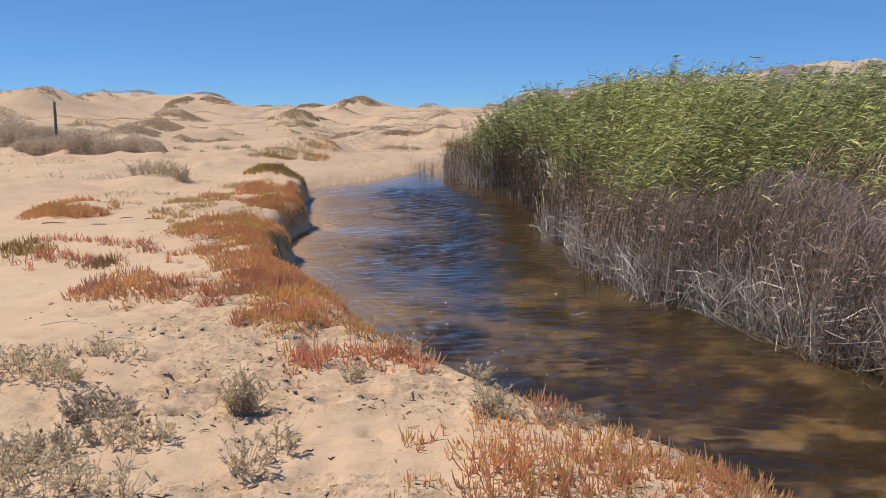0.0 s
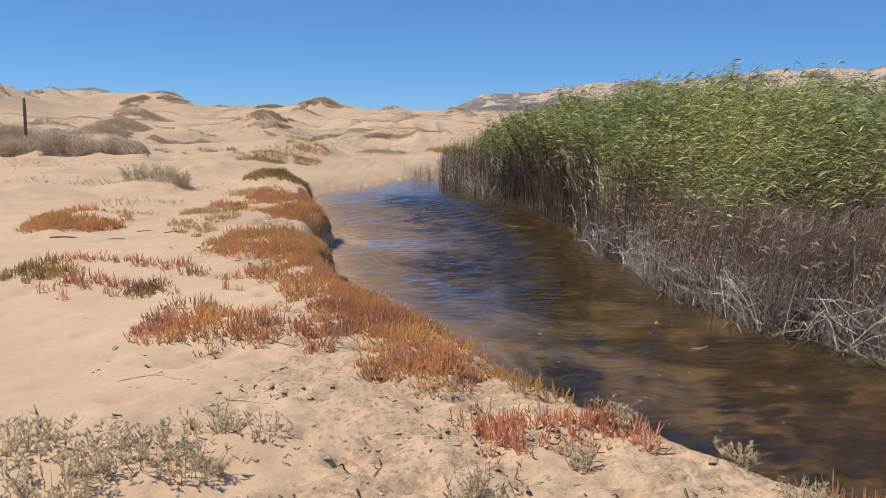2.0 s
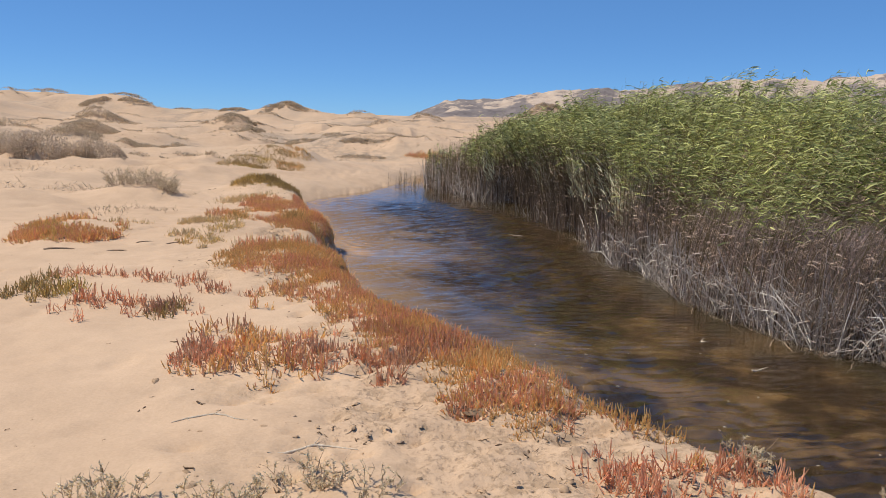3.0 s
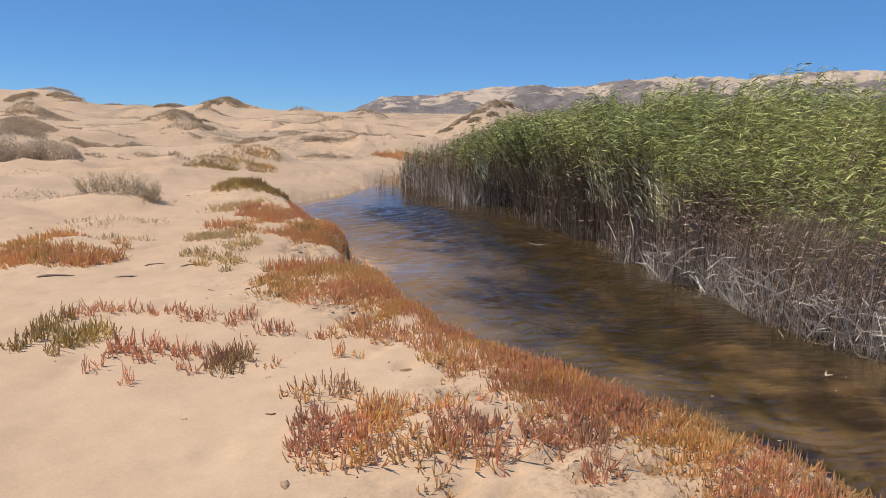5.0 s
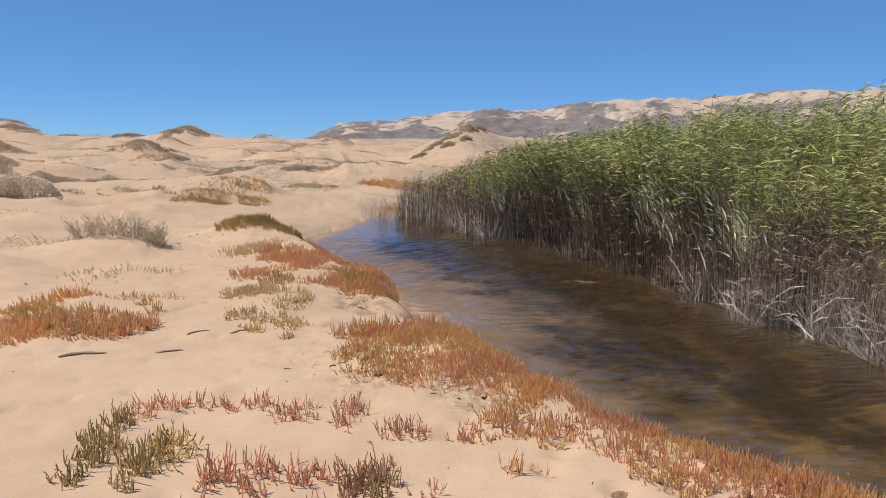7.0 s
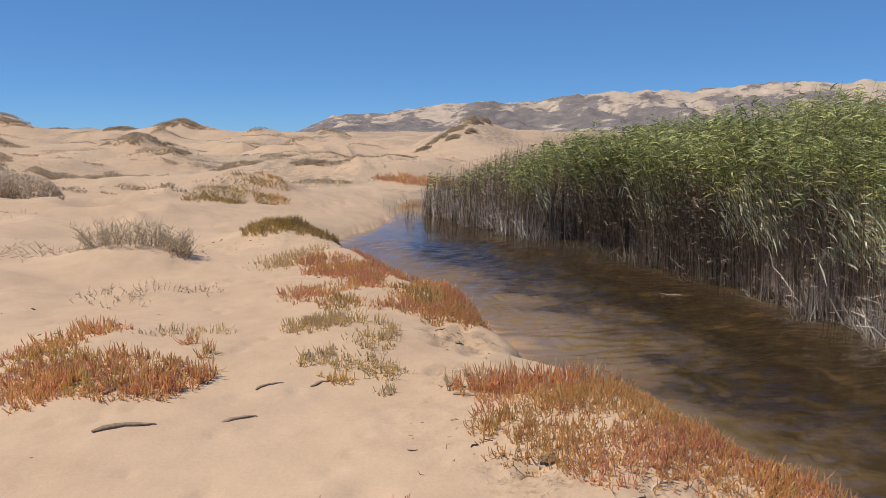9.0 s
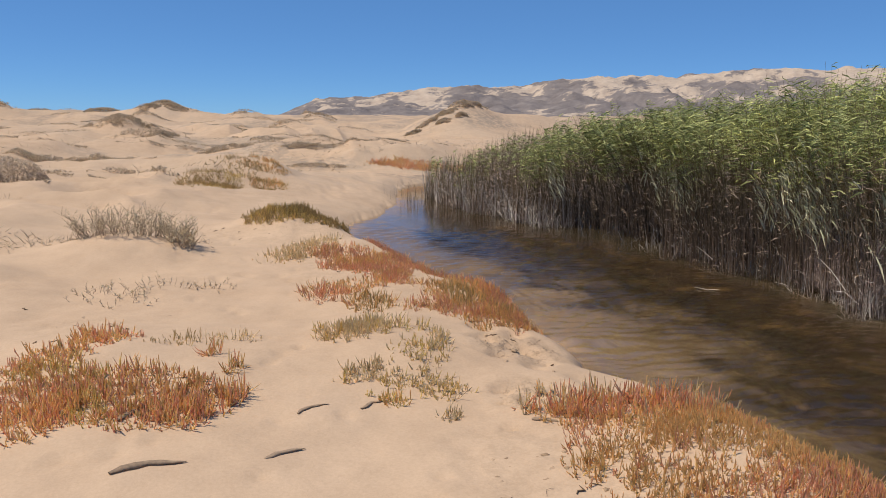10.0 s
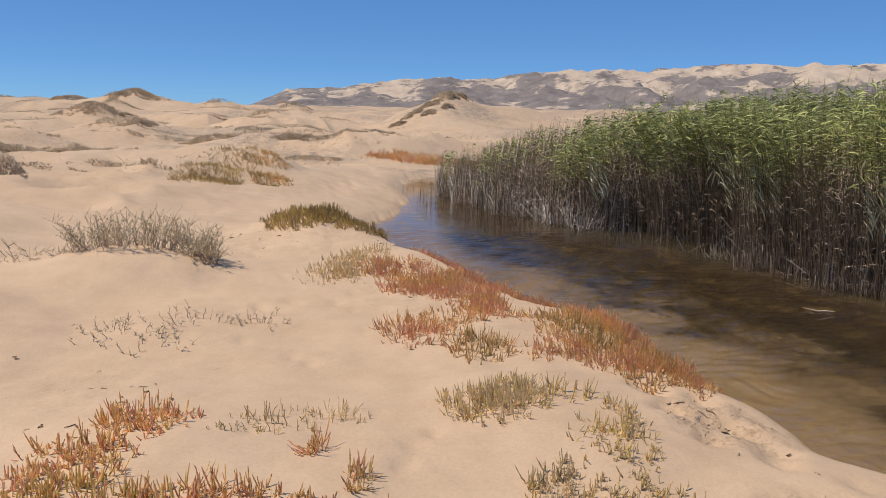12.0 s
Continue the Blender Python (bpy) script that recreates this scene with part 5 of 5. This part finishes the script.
crest_scrub(44)
for nx, ny, rx, ry, nh in NEBKHAS:
    if hum.random() < 0.55:
        scrub_mat(nx + 0.1 * rx, ny + 0.1 * ry, rx * hum.uniform(0.6, 1.0), ry * hum.uniform(0.12, 0.3), 0.07 + 0.10 * nh, 700, 0.028 + 0.0007 * ny, low, turn=hum.uniform(-25, 25))


def build_dry_tufts():
    """Thin dry stalks and flattened herbs between the dunes."""
    n = 60000
    x, y = rng.uniform(-0.6, 0.35, n), 17 + 65 * rng.random(n) ** 1.3
    x = x * y
    cover = smooth(0.50, 0.66, vn(x / 3.2, y / 2.4, 95)) * smooth(0.35, 0.6, vn(x * 1.7, y * 1.5, 96))
    ok = (cover > rng.random(n)) & (np.interp(y, BANK_Y, BANK_X) - x > 2.2)
    x, y = x[ok], y[ok]
    n = len(x)
    z = ground_z(x, y)
    d = rng.normal(0, 1, (n, 3))
    d[:, 2] = np.abs(d[:, 2]) * 0.6 + 0.1
    d /= np.linalg.norm(d, axis=1, keepdims=True)
    side = np.cross(d, rng.normal(0, 1, (n, 3)))
    side /= np.linalg.norm(side, axis=1, keepdims=True) + 1e-9
    L = rng.uniform(0.04, 0.13, n) * (1 + y / 60)
    p = np.stack([x, y, z - 0.005], 1)[:, None] + d[:, None] * (L[:, None] * np.array([0, 0.5, 1.0]))[..., None]
    v, q, a, i = ribbons(p, (0.006 + 0.00022 * y)[:, None] * np.array([1.0, 0.9, 0.3]), side)
    me = mesh_from("dry_tufts", v, q, material=SCRUB, along=a, rnd=rng.random(n)[i])
    tagged(new("dry_tufts", me), "thin dry herbs scattered over the dune flats", "dry herbs", kind="stuff")


build_dry_tufts()


# ---------- post, driftwood, litter ----------
def bent_stick(name, p0, heading, length, radius, mat, label, category="stick", bend=0.22, lift=0.0, kids=2, group="", girth=(0.5, 0.9, 1.1, 1.0, 0.9, 0.7, 0.3)):
    """A weathered stick lying along the ground, with stubs of side twigs."""
    z = float(ground_z(p0[0], p0[1])[0]) if len(p0) == 2 else p0[2]
    ob = tagged(new(name), label, category, group)
    ob.location = (p0[0], p0[1], z + radius * 0.25)
    k = np.linspace(-0.5, 0.5, 7)
    c, s_ = math.cos(heading), math.sin(heading)
    across = bend * length * (np.cos(k * 3) - 0.8) + rng.normal(0, 0.025 * length, 7)
    pts = np.stack([c * k * length - s_ * across, s_ * k * length + c * across, np.abs(k) * lift * length], -1)
    if len(p0) == 2:
        pts[:, 2] += ground_z(p0[0] + pts[:, 0], p0[1] + pts[:, 1]) - z
    v, q, a, i = tubes(pts[None], np.array([radius * np.array(girth)]), 6)
    part("stem", mesh_from("stem", v, q, material=mat, along=a, rnd=rng.random(1)[i]), ob)
    for j in range(kids):
        m = rng.integers(1, 5)
        an = heading + rng.choice([-1, 1]) * rng.uniform(0.4, 1.1)
        L = length * rng.uniform(0.12, 0.3)
        t = np.linspace(0, 1, 3)
        tw = pts[m] + np.stack([np.cos(an) * t * L, np.sin(an) * t * L, t * L * rng.uniform(0.05, 0.4)], -1)
        v, q, a, i = tubes(tw[None], np.array([radius * 0.5 * (1.05 - t * 0.8)]), 4)
        part("twig", mesh_from("twig", v, q, material=mat, along=a, rnd=rng.random(1)[i]), ob)
    return ob


DRIFT = plant_material("driftwood", (0.20, 0.14, 0.095), (0.40, 0.29, 0.20), (0.34, 0.25, 0.17), 0.9)
PALE_STICK = plant_material("bleached_stick", (0.45, 0.38, 0.30), (0.62, 0.54, 0.44), (0.56, 0.48, 0.38), 0.85)
dark = "dark weathered stick half buried in sand"
for px, py, hd, L, r in ((-5.40, 11.00, 0.15, 0.36, 0.022), (-4.80, 11.05, 0.45, 0.24, 0.016), (-4.28, 11.58, 0.5, 0.22, 0.012), (-4.62, 11.55, 0.4, 0.22, 0.012), (-5.52, 11.6, 0.7, 0.26, 0.018), (-3.45, 11.1, -0.5, 0.16, 0.016)):
    bent_stick("driftwood_stick", (px, py), hd, L * 0.9, r * 1.1, DRIFT, dark, group="sticks on the sand", kids=0, bend=0.14, girth=(0.4, 1.0, 1.1, 0.8, 0.85, 0.5, 0.15)).scale = (1, 1, 0.5)
for px, py, hd, L, r in ((-1.25, 3.98, 0.0, 0.30, 0.006), (-2.2, 5.5, 0.05, 0.42, 0.007), (-2.75, 5.9, -0.1, 0.4, 0.006), (-2.9, 9.7, 0.4, 0.2, 0.006)):
    bent_stick("dry_stalk", (px, py), hd, L, r, PALE_STICK, "thin bleached plant stalk lying on sand", group="stalks on the sand")
bent_stick("floating_stalk", (0.79, 16.05, 0.010), 2.4, 0.32, 0.006, PALE_STICK, "bleached reed stalk afloat on the creek", kids=1, lift=0.06, bend=0.05)
bent_stick("floating_stalk", (1.45, 8.2, 0.010), 0.4, 0.2, 0.008, PALE_STICK, "short reed stub afloat on the creek", kids=2, lift=0.35)
bent_stick("floating_stalk", (1.35, 9.1, 0.010), 1.4, 0.12, 0.008, PALE_STICK, "short reed stub afloat on the creek", kids=1, lift=0.5)


def build_post():
    """A squared fence post, split and leaning slightly, with a bit of wire at its head."""
    x, y = -12.5, 25.4
    z = float(ground_z(x, y)[0])
    bm = bmesh.new()
    rings = []
    for h, r in ((-0.3, 0.050), (0.0, 0.048), (0.6, 0.046), (1.1, 0.042), (1.5, 0.038), (1.54, 0.027)):
        rings.append([bm.verts.new((math.cos(a + 0.3) * r * (1 + 0.08 * math.sin(3 * a + h)) + 0.02 * h, math.sin(a + 0.3) * r, h)) for a in [math.tau * j / 8 for j in range(8)]])
    for lo, up in zip(rings, rings[1:]):
        for j in range(8):
            bm.faces.new((lo[j], lo[(j + 1) % 8], up[(j + 1) % 8], up[j]))
    bm.faces.new(rings[-1])
    me = bpy.data.meshes.new("post")
    bm.to_mesh(me)
    bm.free()
    me.materials.append(POST_WOOD)
    ob = tagged(new("fence_post"), "weathered dark wooden fence post behind a thicket", "post")
    ob.location = (x, y, z)
    part("post", me, ob)
    t = np.linspace(0, 1, 25)
    coil = np.stack([0.024 + 0.056 * np.cos(t * 19), 0.056 * np.sin(t * 19), 1.15 + 0.10 * t], -1)
    v, q, a, i = tubes(coil[None], np.full((1, 25), 0.006), 4)
    part("wire", mesh_from("wire", v, q, material=DRIFT, along=a, rnd=rng.random(1)[i]), ob, "rusty wire wound round the post")


build_post()


def build_litter(name, n, size, thick, mat, label, patchy):
    """Scraps of stalk, shell and crumbled root strewn over the trodden sand; dark ones also stand for shaded pits."""
    x, y = rng.uniform(-7, 1.8, n), 2.6 + 19.4 * rng.random(n) ** 1.3
    lie = smooth(0.52, 0.68, 0.6 * vn(x * 3.1, y * 4.2, 92) + 0.4 * vn(x * 9, y * 11, 93)) if patchy else 1.0
    ok = (trodden(x, y) * 0.9 * lie + 0.05 * (1 - patchy) + 0.004 > rng.random(n)) & (ground_z(x, y) > 0.2)
    x, y = x[ok], y[ok]
    n = len(x)
    L, a = rng.uniform(0.2, 1.0, n) * size, rng.uniform(0, 6.28, n)
    k = np.linspace(-0.5, 0.5, 4)
    bend = rng.normal(0, 0.18, (n, 4)) * L[:, None]
    px = x[:, None] + np.cos(a)[:, None] * L[:, None] * k - np.sin(a)[:, None] * bend
    py = y[:, None] + np.sin(a)[:, None] * L[:, None] * k + np.cos(a)[:, None] * bend
    p = np.stack([px, py, ground_z(px, py) + 0.002 + rng.uniform(0, 0.10, (n, 4)) * L[:, None]], -1)
    v, q, al, i = tubes(p, rng.uniform(0.25, 1.0, n)[:, None] * thick * np.array([0.6, 1, 0.9, 0.4]), 4)
    me = mesh_from(name, v, q, material=mat, along=al, rnd=rng.random(n)[i])
    tagged(new(name, me), label, "plant litter", kind="stuff")


def build_water_reeds():
    """Thin young reeds standing in the calm water at the bend."""
    n = 64
    x, y = -0.72 + rng.normal(0, 0.26, n), 26.0 + rng.normal(0, 0.8, n)
    h = rng.uniform(0.12, 0.55, n)
    an = rng.uniform(0, 6.28, n)
    k = np.linspace(0, 1, 4)
    ln = rng.uniform(0, 0.25, n) * h
    p = np.stack([x[:, None] + np.cos(an)[:, None] * ln[:, None] * k ** 2, y[:, None] + np.sin(an)[:, None] * ln[:, None] * k ** 2, -0.25 + (h + 0.25)[:, None] * k], -1)
    v, q, al, i = tubes(p, np.full((n, 1), 0.0045) * (1.1 - 0.8 * k), 3)
    me = mesh_from("young_reeds", v, q, material=REED_STALK, along=al, rnd=rng.random(n)[i])
    tagged(new("young_reeds", me), "thin dark young reeds standing in shallow water", "reeds", kind="stuff")


def build_specks():
    """Pale flecks of seed and foam that drift on the water."""
    n = 24
    x, y = rng.uniform(-0.35, 1.5, n), rng.uniform(6.0, 9.4, n)
    ok = x > np.interp(y, BANK_Y, BANK_X) + 0.3
    x, y = x[ok], y[ok]
    n = len(x)
    a, L = rng.uniform(0, 6.28, n), rng.uniform(0.008, 0.028, n)
    k = np.linspace(-0.5, 0.5, 3)
    p = np.stack([x[:, None] + np.cos(a)[:, None] * L[:, None] * k, y[:, None] + np.sin(a)[:, None] * L[:, None] * k, np.full((n, 3), 0.014)], -1)
    v, q, al, i = tubes(p, rng.uniform(0.003, 0.006, n)[:, None] * np.array([0.5, 1, 0.5]), 4)
    me = mesh_from("water_flecks", v, q, material=REED_CANE, along=al, rnd=rng.random(n)[i])
    tagged(new("water_flecks", me), "small pale flecks of seed drifting on the creek", "flecks", kind="stuff")


def build_clods():
    """Damp crumbs and crusts of sand kicked up on the trodden bank."""
    n = 11000
    x, y = rng.uniform(-3.9, 1.6, n), rng.uniform(2.6, 13.0, n)
    pile = smooth(0.5, 0.68, vn(x * 2.6, y * 3.2, 91))
    ok = (trodden(x, y) * pile + 0.012 > rng.random(n) * 0.8) & (ground_z(x, y) > 0.25)
    x, y = x[ok], y[ok]
    n = len(x)
    r = np.where(rng.random(n) < 0.05, rng.uniform(0.010, 0.024, n), rng.gamma(2.0, 0.0026, n) + 0.002)
    base = np.array([(1, 0, 0), (0, 1, 0), (-1, 0, 0), (0, -1, 0), (0, 0, 0.75), (0.7, 0.7, 0.5), (-0.7, 0.7, 0.45), (-0.7, -0.7, 0.5), (0.7, -0.7, 0.4)])
    tri = np.array([(0, 5, 4), (5, 1, 4), (1, 6, 4), (6, 2, 4), (2, 7, 4), (7, 3, 4), (3, 8, 4), (8, 0, 4), (0, 1, 5), (1, 2, 6), (2, 3, 7), (3, 0, 8)])
    k = len(base)
    sh = base[None] * rng.uniform(0.65, 1.35, (n, k, 3)) * (r[:, None] * np.stack([rng.uniform(0.8, 1.9, n), rng.uniform(0.8, 1.3, n), rng.uniform(0.4, 0.8, n)], 1))[:, None]
    a = rng.uniform(0, 6.28, n)
    sx = sh[..., 0] * np.cos(a)[:, None] - sh[..., 1] * np.sin(a)[:, None]
    sy = sh[..., 0] * np.sin(a)[:, None] + sh[..., 1] * np.cos(a)[:, None]
    v = np.stack([sx + x[:, None], sy + y[:, None], sh[..., 2] + (ground_z(x, y) - 0.002)[:, None]], -1).reshape(-1, 3)
    t = (tri[None] + (np.arange(n) * k)[:, None, None]).reshape(-1, 3)
    me = mesh_from("clods", v, tris=t, material=CLOD, along=np.zeros(n * k), rnd=np.repeat(rng.random(n), k))
    tagged(new("sand_clods", me), "small brown crumbs of damp sand on the bank", "sand clods", kind="stuff")


def build_hole_lump(x, y, r):
    """A broken lump, half sunk in its scoop, that stands in for a dark hole."""
    z = float(ground_z(x, y)[0])
    bm = bmesh.new()
    bmesh.ops.create_icosphere(bm, subdivisions=3, radius=1.0)
    turn, off = rng.uniform(0, 6.28), rng.uniform(0, 50)
    for vert in bm.verts:
        c = vert.co.copy()
        lump = 0.55 + 0.6 * float(vn(c.x * 1.7 + off, c.y * 1.7 + c.z * 2.3, 98)) + 0.45 * float(vn(c.x * 5 + off, c.y * 5 + c.z * 6, 99))
        u, w = c.x * 1.25 * lump * r, c.y * 0.8 * lump * r
        vert.co = (u * math.cos(turn) - w * math.sin(turn), u * math.sin(turn) + w * math.cos(turn), max(-0.3, c.z) * 0.30 * lump * r + 0.08 * u)
    me = bpy.data.meshes.new("hole_lump")
    bm.to_mesh(me)
    bm.free()
    me.materials.append(HOLE_BROWN)
    ob = tagged(new("hole_lump", me), "brown crumbling lump on the bank standing in for a dark hole", "lump of sand", "crust lumps on the bank")
    ob.location = (x, y, z)


CLOD = plant_material("damp_sand_clod", (0.34, 0.235, 0.15), (0.52, 0.375, 0.255), (0.5, 0.36, 0.24), 0.95, 0.1)
# Dark brown for root scraps that double as the shade of small pits.
PIT_DARK = plant_material("root_and_pit_shade", (0.085, 0.058, 0.038), (0.24, 0.17, 0.115), (0.20, 0.14, 0.095), 0.9, 0.1)
HOLE_BROWN = plant_material("hole_lump_brown", (0.25, 0.17, 0.11), (0.40, 0.285, 0.19), (0.32, 0.225, 0.15), 0.95, 0.1)
build_litter("plant_litter", 2600, 0.06, 0.0028, TWIG, "brown scraps of dry stalk strewn on sand", 0)
build_litter("litter_and_pit_shade", 20000, 0.06, 0.0052, PIT_DARK, "dark scraps of dead root, also standing for shaded pits in trampled sand", 1)
build_clods()
# Brown lumps added in place of the shaded mouths of small holes.
for bx, by, br in BURROWS + [(-3.3, 10.05, 0.05), (-3.42, 11.3, 0.03), (-1.35, 5.9, 0.06), (-1.05, 5.72, 0.05), (-0.5, 4.95, 0.05)]:
    build_hole_lump(bx, by, br)
build_water_reeds()
build_specks()
